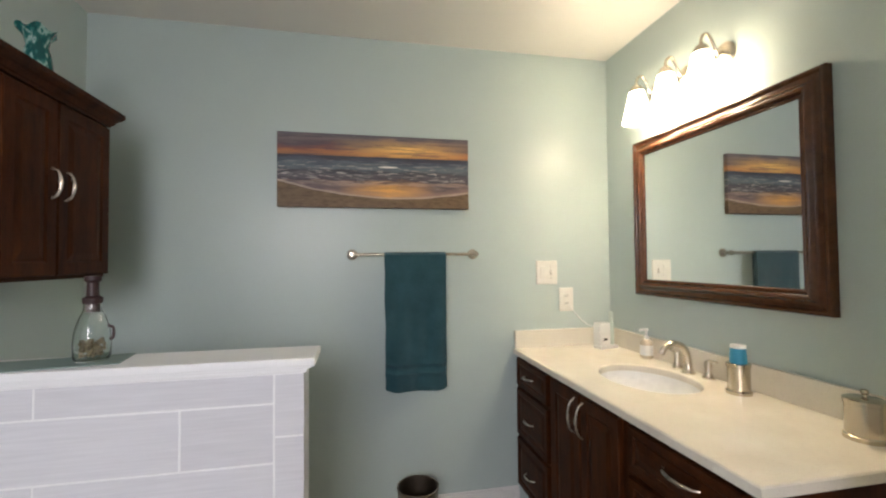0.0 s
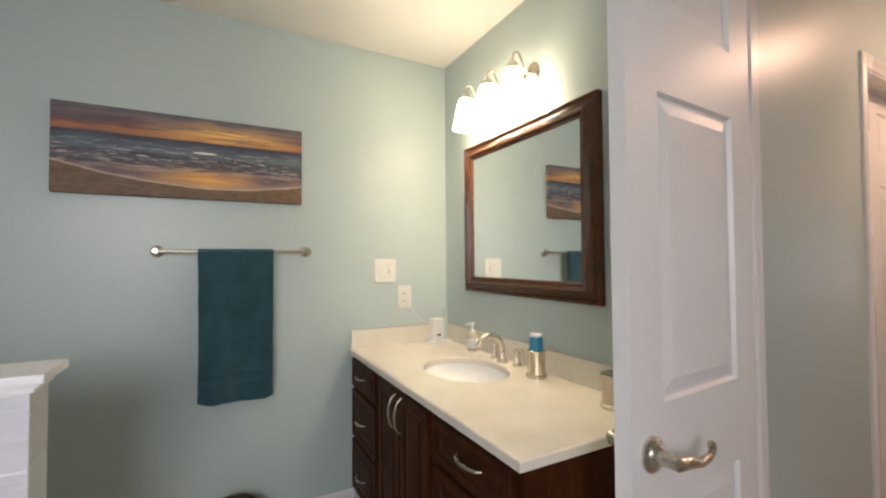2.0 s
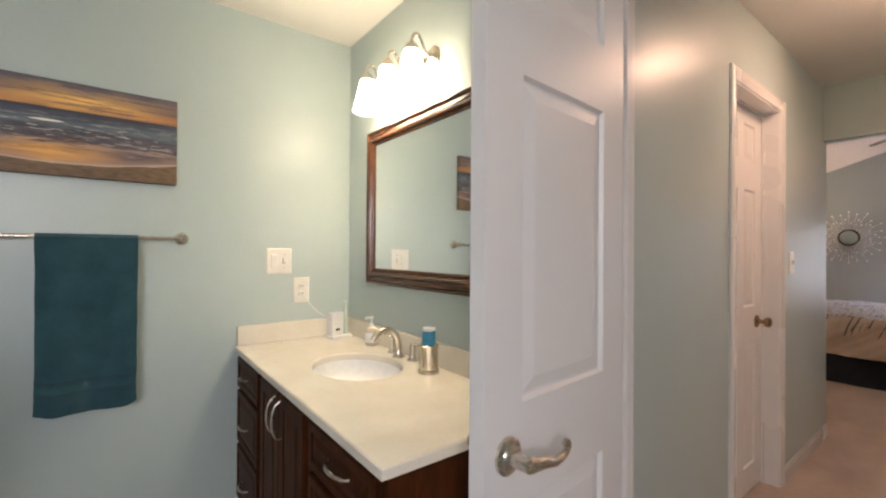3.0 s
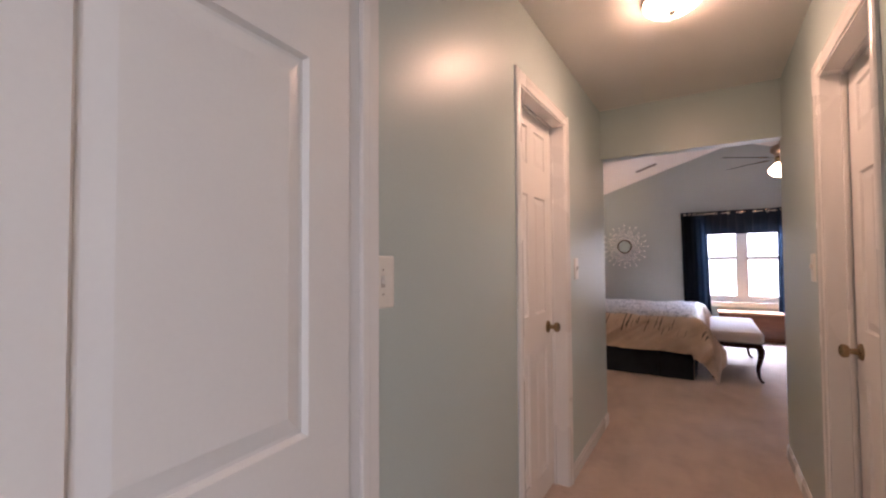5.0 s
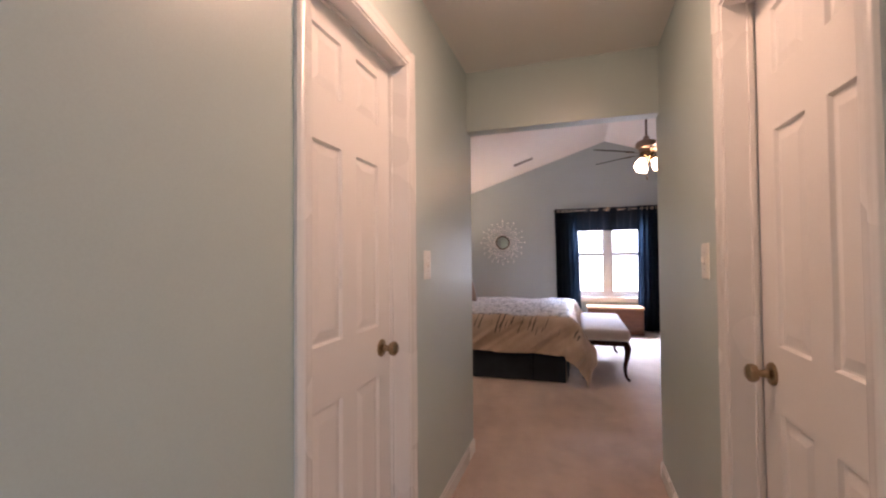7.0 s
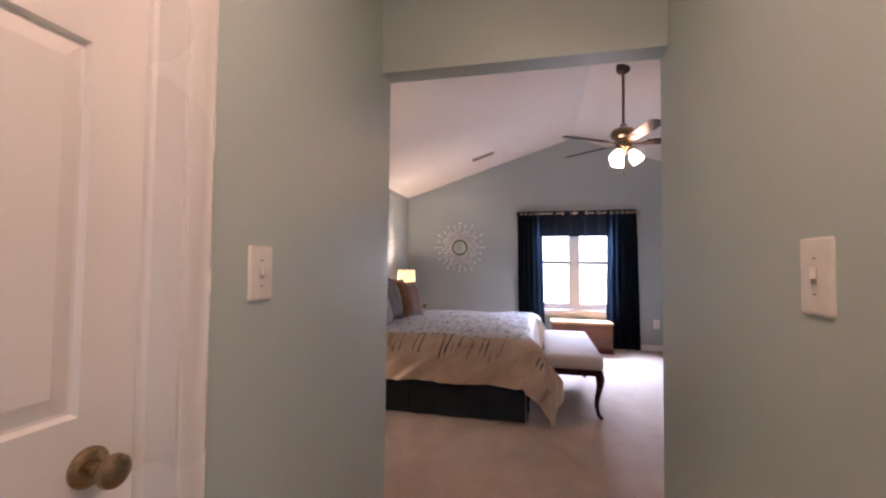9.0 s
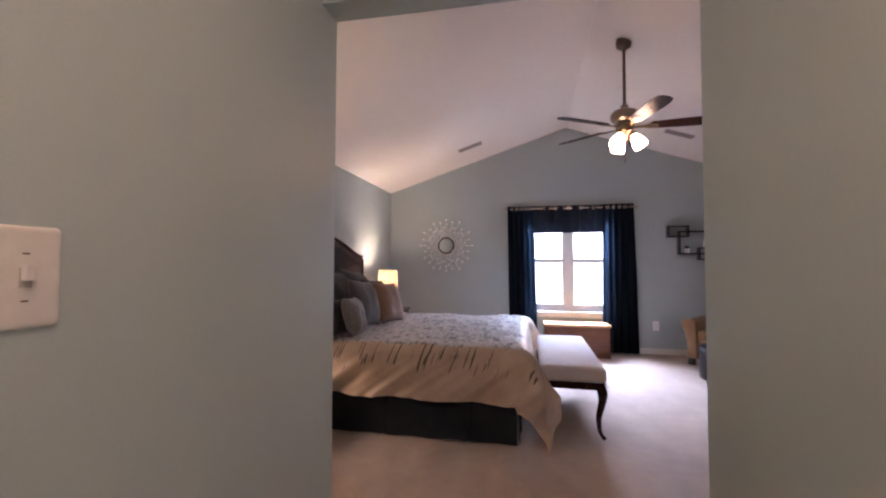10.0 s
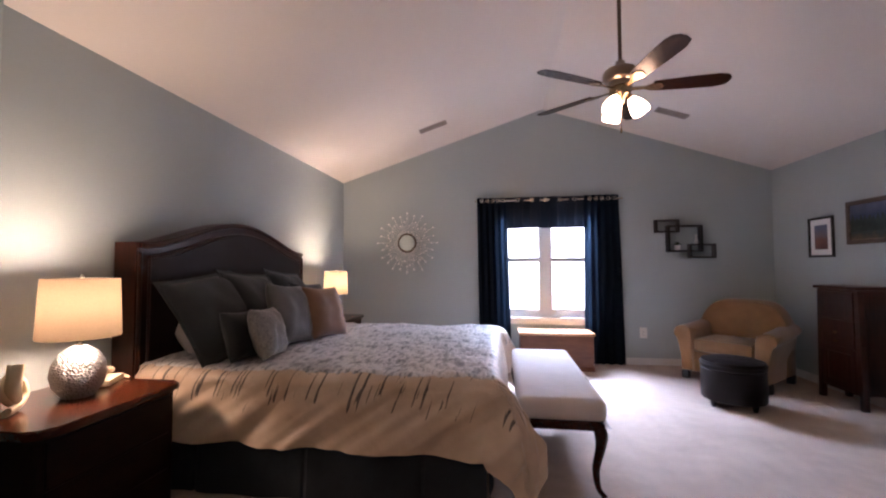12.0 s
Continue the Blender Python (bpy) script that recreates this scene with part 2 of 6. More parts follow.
def make_comforter():
    """Tan satin sides, a silver embroidered top, and dark stitched streaks that run down from it."""
    k = Nodes("tan_satin_comforter")
    uv = k.n("ShaderNodeUVMap")
    uv.uv_map = "cloth"
    sep = k.n("ShaderNodeSeparateXYZ")
    k.link(uv.outputs[0], sep.inputs[0])
    d, along = sep.outputs[0], sep.outputs[1]
    oc = k.coords()
    satin = k.ramp(k.noise(oc, 4.0, 3.0), [(0.3, (0.47, 0.345, 0.245)), (0.7, (0.64, 0.495, 0.37))])
    mp = k.n("ShaderNodeMapping")
    mp.inputs["Scale"].default_value = (9, 24, 9)
    k.link(oc, mp.inputs["Vector"])
    emb = k.noise(mp.outputs[0], 1.6, 4.0, 0.6)
    top = k.ramp(emb, [(0.36, (0.09, 0.095, 0.105)), (0.45, (0.26, 0.26, 0.27)), (0.53, (0.62, 0.60, 0.60)), (0.7, (0.42, 0.40, 0.385))])
    comb = k.n("ShaderNodeCombineXYZ")
    lean = k.math("ADD", along, k.math("MULTIPLY", d, 0.32))
    k.link(k.math("MULTIPLY", lean, 44.0), comb.inputs[0])
    k.link(k.math("MULTIPLY", d, 1.6), comb.inputs[1])
    st = k.noise(comb.outputs[0], 1.0, 2.0, 0.5)
    group = k.n("ShaderNodeCombineXYZ")
    k.link(k.math("MULTIPLY", lean, 9.0), group.inputs[0])
    st = k.math("ADD", st, k.math("MULTIPLY", k.math("SUBTRACT", k.noise(group.outputs[0], 1.0, 1.0), 0.5), 0.22))
    jag = k.n("ShaderNodeCombineXYZ")
    k.link(k.math("MULTIPLY", lean, 24.0), jag.inputs[0])
    reach = k.noise(jag.outputs[0], 1.0, 2.0)
    edge = k.math("ADD", d, k.math("MULTIPLY", k.math("SUBTRACT", reach, 0.5), 0.05))
    topmask = k.math("LESS_THAN", edge, 0.0)
    falls = k.math("LESS_THAN", d, k.math("MULTIPLY", k.math("SUBTRACT", reach, 0.22), 0.58))
    streak = k.math("MULTIPLY", k.math("GREATER_THAN", st, 0.585), falls)
    col = k.mix(k.math("MULTIPLY", streak, 0.92), satin, (0.045, 0.035, 0.035))
    col = k.mix(topmask, col, top)
    crease = k.n("ShaderNodeCombineXYZ")
    k.link(k.math("ADD", k.math("MULTIPLY", along, 5.5), k.math("MULTIPLY", d, 6.0)), crease.inputs[0])
    k.link(k.math("MULTIPLY", d, 3.5), crease.inputs[1])
    wr = k.math("ABSOLUTE", k.math("SUBTRACT", k.noise(crease.outputs[0], 1.0, 1.5, 0.5), 0.5))
    soft = k.noise(oc, 11.0, 3.0)
    side = k.math("MULTIPLY", k.math("ADD", k.math("MULTIPLY", wr, 1.2), k.math("MULTIPLY", soft, 0.5)), k.math("SUBTRACT", 1.0, topmask))
    k.bump(k.math("ADD", k.math("MULTIPLY", emb, topmask), side), 0.7, 0.018)
    k.b.inputs["Sheen Weight"].default_value = 0.25
    return k.set(col, 0.30, spec=0.5)


def make_picture(name, stops, peaks=0.0, foot=0.2):
    """A small print in bands of land and sky, with a row of darker pointed shapes before the sky if asked."""
    k = Nodes(name)
    tc = k.n("ShaderNodeTexCoord")
    sep = k.n("ShaderNodeSeparateXYZ")
    k.link(tc.outputs["Object"], sep.inputs[0])
    n = k.noise(tc.outputs["Object"], 9.0, 5.0, 0.65)
    h = k.math("ADD", sep.outputs[2], k.math("MULTIPLY", k.math("SUBTRACT", n, 0.5), 0.20))
    col = k.ramp(h, stops)
    if peaks:
        w = k.math("PINGPONG", sep.outputs[0], 0.022)
        row = k.n("ShaderNodeCombineXYZ")
        k.link(k.math("MULTIPLY", sep.outputs[0], 22.0), row.inputs[0])
        tall = k.math("ADD", k.math("MULTIPLY", k.noise(row.outputs[0], 1.0, 3.0), peaks), k.math("MULTIPLY", w, 2.2))
        trees = k.math("MULTIPLY", k.math("LESS_THAN", sep.outputs[2], k.math("ADD", tall, foot)), k.math("GREATER_THAN", sep.outputs[2], foot - 0.02))
        col = k.mix(trees, col, k.ramp(n, [(0.35, (0.006, 0.012, 0.010)), (0.65, (0.025, 0.045, 0.030))]))
    return k.set(col, 0.35)


def make_swirl():
    """Dark teal art glass with pale threads that wind round it."""
    k = Nodes("teal_swirled_glass")
    v = k.coords((14, 14, 5))
    n = k.noise(v, 1.6, 3.0)
    w = k.math("PINGPONG", k.math("MULTIPLY", n, 5.0), 0.5)
    return k.set(k.ramp(w, [(0.05, (0.26, 0.46, 0.40)), (0.12, (0.03, 0.19, 0.165)), (0.35, (0.006, 0.085, 0.080))]), 0.10, spec=0.6)


def make_mirror():
    k = Nodes("mirror_glass")
    return k.set((0.86, 0.89, 0.88), 0.02, 1.0)


def make_glass(name, color, rough=0.0):
    k = Nodes(name)
    k.b.inputs["Transmission Weight"].default_value = 1.0
    k.b.inputs["IOR"].default_value = 1.45
    return k.set(color, rough)


def make_shade():
    """Thin lampshade linen that lets its bulb shine through."""
    k = Nodes("cream_linen_shade")
    weave = k.noise(k.coords(), 260.0, 2.0)
    col = k.ramp(weave, [(0.3, (0.205, 0.173, 0.138)), (0.7, (0.240, 0.205, 0.164))])
    tr = k.n("ShaderNodeBsdfTranslucent")
    df = k.n("ShaderNodeBsdfDiffuse")
    k.link(col, tr.inputs[0]), k.link(col, df.inputs[0])
    mx = k.n("ShaderNodeMixShader")
    mx.inputs[0].default_value = 0.86
    k.link(df.outputs[0], mx.inputs[1]), k.link(tr.outputs[0], mx.inputs[2])
    k.link(mx.outputs[0], k.out.inputs[0])
    return k.m


def make_sheer():
    k = Nodes("navy_sheer_cloth")
    weave = k.noise(k.coords(), 300.0, 2.0)
    col = k.ramp(weave, [(0.3, (0.006, 0.0085, 0.014)), (0.7, (0.013, 0.018, 0.028))])
    tr = k.n("ShaderNodeBsdfTranslucent")
    tr.inputs[0].default_value = (0.035, 0.060, 0.095, 1)
    df = k.n("ShaderNodeBsdfDiffuse")
    k.link(col, df.inputs[0])
    mx = k.n("ShaderNodeMixShader")
    mx.inputs[0].default_value = 0.12
    k.link(df.outputs[0], mx.inputs[1]), k.link(tr.outputs[0], mx.inputs[2])
    k.link(mx.outputs[0], k.out.inputs[0])
    return k.m


def make_hammered():
    k = Nodes("hammered_silver_glaze")
    v = k.n("ShaderNodeTexVoronoi", Scale=95.0)
    mp = k.coords((1, 1, 1.5))
    k.link(mp, v.inputs["Vector"])
    k.bump(v.outputs["Distance"], 0.9, 0.012)
    return k.set((0.33, 0.315, 0.31), 0.34, 0.9)


CARPET = make_carpet()
TILE = make_tile()
QUARTZ = make_quartz()
SEASCAPE = make_seascape()
COMFORTER = make_comforter()
MIRROR = make_mirror()
CLEAR = make_glass("window_glass", (1, 1, 1))
GLASSW = make_glass("clear_jug_glass", (0.92, 0.95, 0.93), 0.03)
LINEN = make_shade()
SHEER = make_sheer()
HAMMER = make_hammered()
GROUT = plain("pale_grout", (0.84, 0.84, 0.84), 0.8)
FLOORT = plain("bathroom_floor_vinyl", (0.36, 0.33, 0.29), 0.4)
TEALV = make_swirl()
CREAM = plain("cream_ceramic", (0.66, 0.55, 0.38), 0.4)
MATG = plain("pale_green_mat", (0.22, 0.30, 0.27), 0.7)
SHELLS = painted("mixed_shells", (0.34, 0.27, 0.17), 0.6, 0.75, 200, 0.05, 0.4, 90.0)
STOPPER = plain("dark_stopper", (0.03, 0.012, 0.012), 0.5)
VENTM = painted("taupe_vent_paint", (0.26, 0.22, 0.20), 0.5, 0.04)
SILVERM = metallic("silver_leaf", (0.90, 0.88, 0.84), 0.30)
BINM = metallic("brushed_bronze_sheet", (0.30, 0.25, 0.195), 0.38)
CAPP = painted("satin_cap_paint", (0.80, 0.80, 0.80), 0.50, 0.02, 90, 0.05)
SOAP = plain("amber_soap_bottle", (0.60, 0.52, 0.40), 0.2)

# ---------------------------------------------------------------- building helpers


def finish(name, bm, material, smooth=False):
    bmesh.ops.recalc_face_normals(bm, faces=bm.faces)
    me = bpy.data.meshes.new(name)
    bm.to_mesh(me)
    bm.free()
    me.materials.append(material)
    if smooth:
        for p in me.polygons:
            p.use_smooth = True
        me.set_sharp_from_angle(angle=radians(40))
    return new(name, me)


def part(name, bm, material, parent, label="", smooth=True):
    ob = finish(name, bm, material, smooth)
    ob.parent = parent
    return tagged(ob, label)


def thing(name, label, category, loc=(0, 0, 0), rz=0.0, group=""):
    ob = new(name)
    ob.empty_display_size = 0.1
    ob.matrix_world = pose(*loc, 0, 0, rz)
    return tagged(ob, label, category, group)


def structure(name, bm, material, label="", category="", smooth=False):
    return tagged(finish(name, bm, material, smooth), label, category, kind="structure")


def box(bm, x0, y0, z0, x1, y1, z1, bevel=0.0, seg=2):
    r = bmesh.ops.create_cube(bm, size=1.0)
    vs = r["verts"]
    for v in vs:
        v.co = Vector(((x0 + x1) / 2 + v.co.x * (x1 - x0), (y0 + y1) / 2 + v.co.y * (y1 - y0), (z0 + z1) / 2 + v.co.z * (z1 - z0)))
    if bevel:
        es = {e for v in vs for e in v.link_edges}
        bmesh.ops.bevel(bm, geom=list(es), offset=bevel, segments=seg, affect="EDGES", profile=0.6)
    return bm


def boxes(*rows, bevel=0.0):
    bm = bmesh.new()
    for r in rows:
        box(bm, *r, bevel=bevel)
    return bm


def lathe(bm, profile, seg=32, m=Matrix.Identity(4)):
    """Turn a profile of (radius, height) round z."""
    rings = []
    for r, z in profile:
        if r < 1e-5:
            rings.append([bm.verts.new(m @ Vector((0, 0, z)))])
        else:
            rings.append([bm.verts.new(m @ Vector((r * math.cos(2 * math.pi * i / seg), r * math.sin(2 * math.pi * i / seg), z))) for i in range(seg)])
    for a, b in zip(rings, rings[1:]):
        for i in range(seg):
            j = (i + 1) % seg
            if len(a) == 1 and len(b) == 1:
                continue
            if len(a) == 1:
                bm.faces.new((a[0], b[i], b[j]))
            elif len(b) == 1:
                bm.faces.new((a[i], a[j], b[0]))
            else:
                bm.faces.new((a[i], a[j], b[j], b[i]))
    return bm


def tube(bm, points, radius, seg=12, flat=1.0):
    """Sweep a round section (or a flattened one) along points; radius may be a list."""
    pts = [Vector(p) for p in points]
    radii = radius if isinstance(radius, (list, tuple)) else [radius] * len(pts)
    rings, up = [], None
    for i, p in enumerate(pts):
        d = (pts[min(i + 1, len(pts) - 1)] - pts[max(i - 1, 0)]).normalized()
        if up is None:
            up = d.orthogonal().normalized()
        up = (up - d * up.dot(d)).normalized()
        side = d.cross(up)
        rings.append([bm.verts.new(p + radii[i] * (math.cos(a) * up + flat * math.sin(a) * side)) for a in (2 * math.pi * k / seg for k in range(seg))])
    for a, b in zip(rings, rings[1:]):
        for i in range(seg):
            j = (i + 1) % seg
            bm.faces.new((a[i], a[j], b[j], b[i]))
    bm.faces.new(rings[0][::-1])
    bm.faces.new(rings[-1])
    return bm


def curve(points, steps=8):
    """A smooth line through the points."""
    p = [Vector(q) for q in points]
    p = [2 * p[0] - p[1]] + p + [2 * p[-1] - p[-2]]
    out = []
    for i in range(1, len(p) - 2):
        for s in range(steps):
            t = s / steps
            out.append(0.5 * (2 * p[i] + (p[i + 1] - p[i - 1]) * t + (2 * p[i - 1] - 5 * p[i] + 4 * p[i + 1] - p[i + 2]) * t * t
                              + (3 * p[i] - p[i - 1] - 3 * p[i + 1] + p[i + 2]) * t ** 3))
    return out + [p[-2]]


def prism(bm, outline, a, b):
    """Extrude an outline of 3D points by the vectors a and b."""
    va = [bm.verts.new(Vector(p) + Vector(a)) for p in outline]
    vb = [bm.verts.new(Vector(p) + Vector(b)) for p in outline]
    n = len(va)
    bm.faces.new(va)
    bm.faces.new(vb[::-1])
    for i in range(n):
        bm.faces.new((va[i], vb[i], vb[(i + 1) % n], va[(i + 1) % n]))
    return bm


def moulding(bm, corners, profile):
    """A mitred frame in the local xz plane: corners of its outer rectangle (x0, z0, x1, z1); profile of (inwards, depth towards -y)."""
    x0, z0, x1, z1 = corners
    rings = []
    for inn, dep in profile:
        rings.append([bm.verts.new((x0 + inn, -dep, z0 + inn)), bm.verts.new((x1 - inn, -dep, z0 + inn)),
                      bm.verts.new((x1 - inn, -dep, z1 - inn)), bm.verts.new((x0 + inn, -dep, z1 - inn))])
    for a, b in zip(rings, rings[1:]):
        for i in range(4):
            j = (i + 1) % 4
            bm.faces.new((a[i], a[j], b[j], b[i]))
    return bm


def raised_panel(bm, x0, z0, x1, z1, y, slope=0.028, sink=0.009, lift=0.007):
    """A sunk and raised door panel that faces -y, set into a face at y."""
    moulding(bm, (x0, z0, x1, z1), [(0, -y), (0.006, -y - sink), (0.012, -y - sink), (0.012 + slope, -y - sink + lift)])
    i = 0.012 + slope
    bm.faces.new([bm.verts.new(c) for c in ((x0 + i, y + sink - lift, z0 + i), (x1 - i, y + sink - lift, z0 + i), (x1 - i, y + sink - lift, z1 - i), (x0 + i, y + sink - lift, z1 - i))])
    return bm


def slab_with_panels(bm, w, h, t, panels, y0=0.0):
    """A door leaf 0..w, y0..y0+t, 0..h, panelled on both faces; panels are (x0, z0, x1, z1)."""
    xs = sorted({0, w, *[p[0] for p in panels], *[p[2] for p in panels]})
    zs = sorted({0, h, *[p[1] for p in panels], *[p[3] for p in panels]})
    hole = lambda xa, xb, za, zb: any(p[0] <= xa and xb <= p[2] and p[1] <= za and zb <= p[3] for p in panels)
    for xa, xb in zip(xs, xs[1:]):
        for za, zb in zip(zs, zs[1:]):
            if not hole(xa, xb, za, zb):
                for y in (y0, y0 + t):
                    bm.faces.new([bm.verts.new(c) for c in ((xa, y, za), (xb, y, za), (xb, y, zb), (xa, y, zb))])
    for a, b in (((0, 0), (0, h)), ((w, 0), (w, h)), ((0, 0), (w, 0)), ((0, h), (w, h))):
        bm.faces.new([bm.verts.new(c) for c in ((a[0], y0, a[1]), (b[0], y0, b[1]), (b[0], y0 + t, b[1]), (a[0], y0 + t, a[1]))])
    bmesh.ops.remove_doubles(bm, verts=bm.verts, dist=1e-5)
    for p in panels:
        raised_panel(bm, *p, y0)
    k = len(bm.verts)
    for p in panels:
        sub = bmesh.new()
        raised_panel(sub, *p, -y0 - t)
        for f in sub.faces:
            bm.faces.new([bm.verts.new((v.co.x, -v.co.y, v.co.z)) for v in f.verts])
        sub.free()
    return bm


# ---------------------------------------------------------------- setting
NX, EX, EX2 = 2.885, 3.19, 3.285          # bathroom north wall, east wall and its hall side
HL, HR = 1.385, 0.285                     # hall walls
HC = 2.412                                # hall and bathroom ceiling
BX0, BX1 = 6.092, 11.15                   # bedroom, door wall and window wall
BN, BS, EAVE, RIDGE, RY = 2.91, -2.44, 2.352, 3.237, 0.235
JAMB_L, JAMB_R = 1.305, 0.300             # bathroom double-door opening
WX, SY = 0.60, -0.60                      # bathroom west and south walls

structure("floor_bathroom", boxes((WX - 0.1, SY - 0.1, -0.12, 3.24, NX + 0.1, -0.012)), FLOORT, "plain bathroom vinyl floor", "floor")
structure("floor_carpet", boxes((3.24, -3.0, -0.12, BX1 + 0.1, BN + 0.1, 0.0)), CARPET, "beige cut-pile carpet through hall and bedroom", "carpet")

# bathroom walls
structure("wall_bathroom_north", boxes((WX - 0.1, NX, 0, EX2, NX + 0.1, HC + 0.1)), WALL, "pale sage green painted bathroom wall", "wall")
structure("wall_bathroom_west", boxes((WX - 0.1, SY, 0, WX, NX, HC + 0.1)), WALL, "pale sage green painted bathroom wall", "wall")
structure("wall_bathroom_south", boxes((WX - 0.1, SY - 0.12, 0, 0.80, SY, HC + 0.1), (1.70, SY - 0.12, 0, EX2, SY, HC + 0.1),
                                       (0.80, SY - 0.12, 0, 1.70, SY, 1.1), (0.80, SY - 0.12, 2.1, 1.70, SY, HC + 0.1)), WALL, "pale sage green wall with a window opening", "wall")
structure("wall_bathroom_east", boxes((EX, JAMB_L, 0, EX2, NX, HC + 0.1), (EX, SY, 0, EX2, JAMB_R, HC + 0.1),
                                      (EX, JAMB_R, 2.05, EX2, JAMB_L, HC + 0.1)), WALL, "pale sage green wall behind the vanity", "wall")
structure("ceiling_bathroom", boxes((WX - 0.1, SY - 0.1, HC, EX + 0.04, NX + 0.05, HC + 0.08)), CEIL, "flat cream white bathroom ceiling", "ceiling")

# hall
D1 = (4.337, 5.010)                       # closet door opening in the north side
D2 = (4.280, 4.956)                       # door opening in the south side
DH = 2.043
structure("wall_hall_north", boxes((EX2, HL, 0, D1[0], HL + 0.115, HC + 0.1), (D1[1], HL, 0, BX0 - 0.102, HL + 0.115, HC + 0.1),
                                   (D1[0], HL, DH, D1[1], HL + 0.115, HC + 0.1)), WALL, "pale sage green painted hall wall with soft sheen", "wall")
structure("wall_hall_south", boxes((EX2, HR - 0.115, 0, D2[0], HR, HC + 0.1), (D2[1], HR - 0.115, 0, BX0 - 0.102, HR, HC + 0.1),
                                   (D2[0], HR - 0.115, DH, D2[1], HR, HC + 0.1)), WALL, "pale sage green painted hall wall with soft sheen", "wall")
structure("ceiling_hall", boxes((EX + 0.045, HR - 0.05, HC, BX0 - 0.102, HL + 0.05, HC + 0.08)), CEIL, "flat cream white hall ceiling", "ceiling")


# bedroom
def gable(x0, x1, holes):
    """A gable wall cut into strips along y round rectangular holes (y0, z0, y1, z1)."""
    bm = bmesh.new()
    roof = lambda y: EAVE + (RIDGE - EAVE) * (1 - abs(y - RY) / (BN - RY)) + 0.06
    ys = sorted({BS - 0.12, BN + 0.12, RY, *[h[0] for h in holes], *[h[2] for h in holes]})
    for a, b in zip(ys, ys[1:]):
        spans = [(0.0, None)]
        for h in holes:
            if h[0] <= a and b <= h[2]:
                spans = [(0.0, h[1]), (h[3], None)]
        for z0, z1 in spans:
            if z1 is not None and z1 - z0 < 0.01:
                continue
            za, zb = (roof(a), roof(b)) if z1 is None else (z1, z1)
            prism(bm, [(0, a, z0), (0, b, z0), (0, b, zb), (0, a, za)], (x0, 0, 0), (x1, 0, 0))
    bmesh.ops.remove_doubles(bm, verts=bm.verts, dist=1e-4)
    return bm


WIN = (-0.345, 0.555, 0.765, 1.965)       # window opening y0, z0, y1, z1
OPEN_Z = 2.038
structure("wall_bedroom_west", gable(BX0 - 0.102, BX0, [(HR, 0.0, HL, OPEN_Z)]), WALL, "pale sage green wall with a cased-free opening to the hall", "wall")
structure("wall_bedroom_east", gable(BX1, BX1 + 0.13, [WIN]), BEDWALL, "blue-grey gable wall round the window", "wall")
structure("wall_bedroom_north", boxes((BX0, BN, 0, BX1, BN + 0.12, EAVE + 0.05)), BEDWALL, "blue-grey painted bedroom wall behind the bed", "wall")
structure("wall_bedroom_south", boxes((BX0, BS - 0.12, 0, BX1, BS, EAVE + 0.05)), BEDWALL, "blue-grey painted bedroom wall", "wall")
bm = bmesh.new()
for ye, s in ((BN, 1), (BS, -1)):
    slope = (RIDGE - EAVE) / (BN - RY)
    ze = EAVE - 0.14 * slope
    prism(bm, [(0, RY, RIDGE), (0, ye + 0.14 * s, ze), (0, ye + 0.14 * s, ze + 0.1), (0, RY, RIDGE + 0.1)], (BX0 - 0.0, 0, 0), (BX1 + 0.001, 0, 0))
structure("ceiling_bedroom", bm, BEDCEIL, "vaulted flat white bedroom ceiling", "ceiling")


# casings, jambs, stops, baseboards
CASING = ((0.0, 0.0), (0.0, 0.009), (0.10, 0.0125), (0.18, 0.0165), (0.30, 0.0185), (0.44, 0.0175), (0.52, 0.0135), (0.60, 0.0120), (0.84, 0.0110), (0.95, 0.0095), (1.0, 0.0065), (1.0, 0.0))


def casing(bm, x0, x1, top, y, s, w=0.060):
    """A moulded casing mitred round three sides of an opening from x0 to x1; thick at its outer edge."""
    rings = []
    for f, d in CASING:
        i = w * (1 - f)
        rings.append([bm.verts.new((px, y + d * s, pz)) for px, pz in ((x0 - i, 0.0), (x0 - i, top + i), (x1 + i, top + i), (x1 + i, 0.0))])
    for a, b in zip(rings, rings[1:]):
        for i in range(3):
            bm.faces.new((a[i], a[i + 1], b[i + 1], b[i]))
    for i in (0, 3):
        bm.faces.new([r[i] for r in rings])


def door_trim(name, opening, y, s, far):
    """Casing on the hall face and a jamb with its stop through the wall."""
    x0, x1 = opening
    bm = bmesh.new()
    casing(bm, x0 + 0.004, x1 - 0.004, DH - 0.004, y, s)
    structure(name + "_casing", bm, TRIM, "white painted moulded door casing", "trim", smooth=True)
    a, b = sorted((y + 0.003 * s, far))
    bm = boxes((x0, a, 0, x0 + 0.013, b, DH), (x1 - 0.013, a, 0, x1, b, DH), (x0 + 0.013, a, DH - 0.013, x1 - 0.013, b, DH))
    c, d = sorted((far + 0.040 * s, far + 0.052 * s))
    for r in ((x0 + 0.013, c, 0, x0 + 0.024, d, DH - 0.013), (x1 - 0.024, c, 0, x1 - 0.013, d, DH - 0.013), (x0 + 0.024, c, DH - 0.024, x1 - 0.024, d, DH - 0.013)):
        box(bm, *r)
    structure(name + "_jamb", bm, TRIM, "white painted door jamb", "trim")


door_trim("closet_door", D1, HL, -1, HL + 0.115)
door_trim("side_door", D2, HR, 1, HR - 0.115)

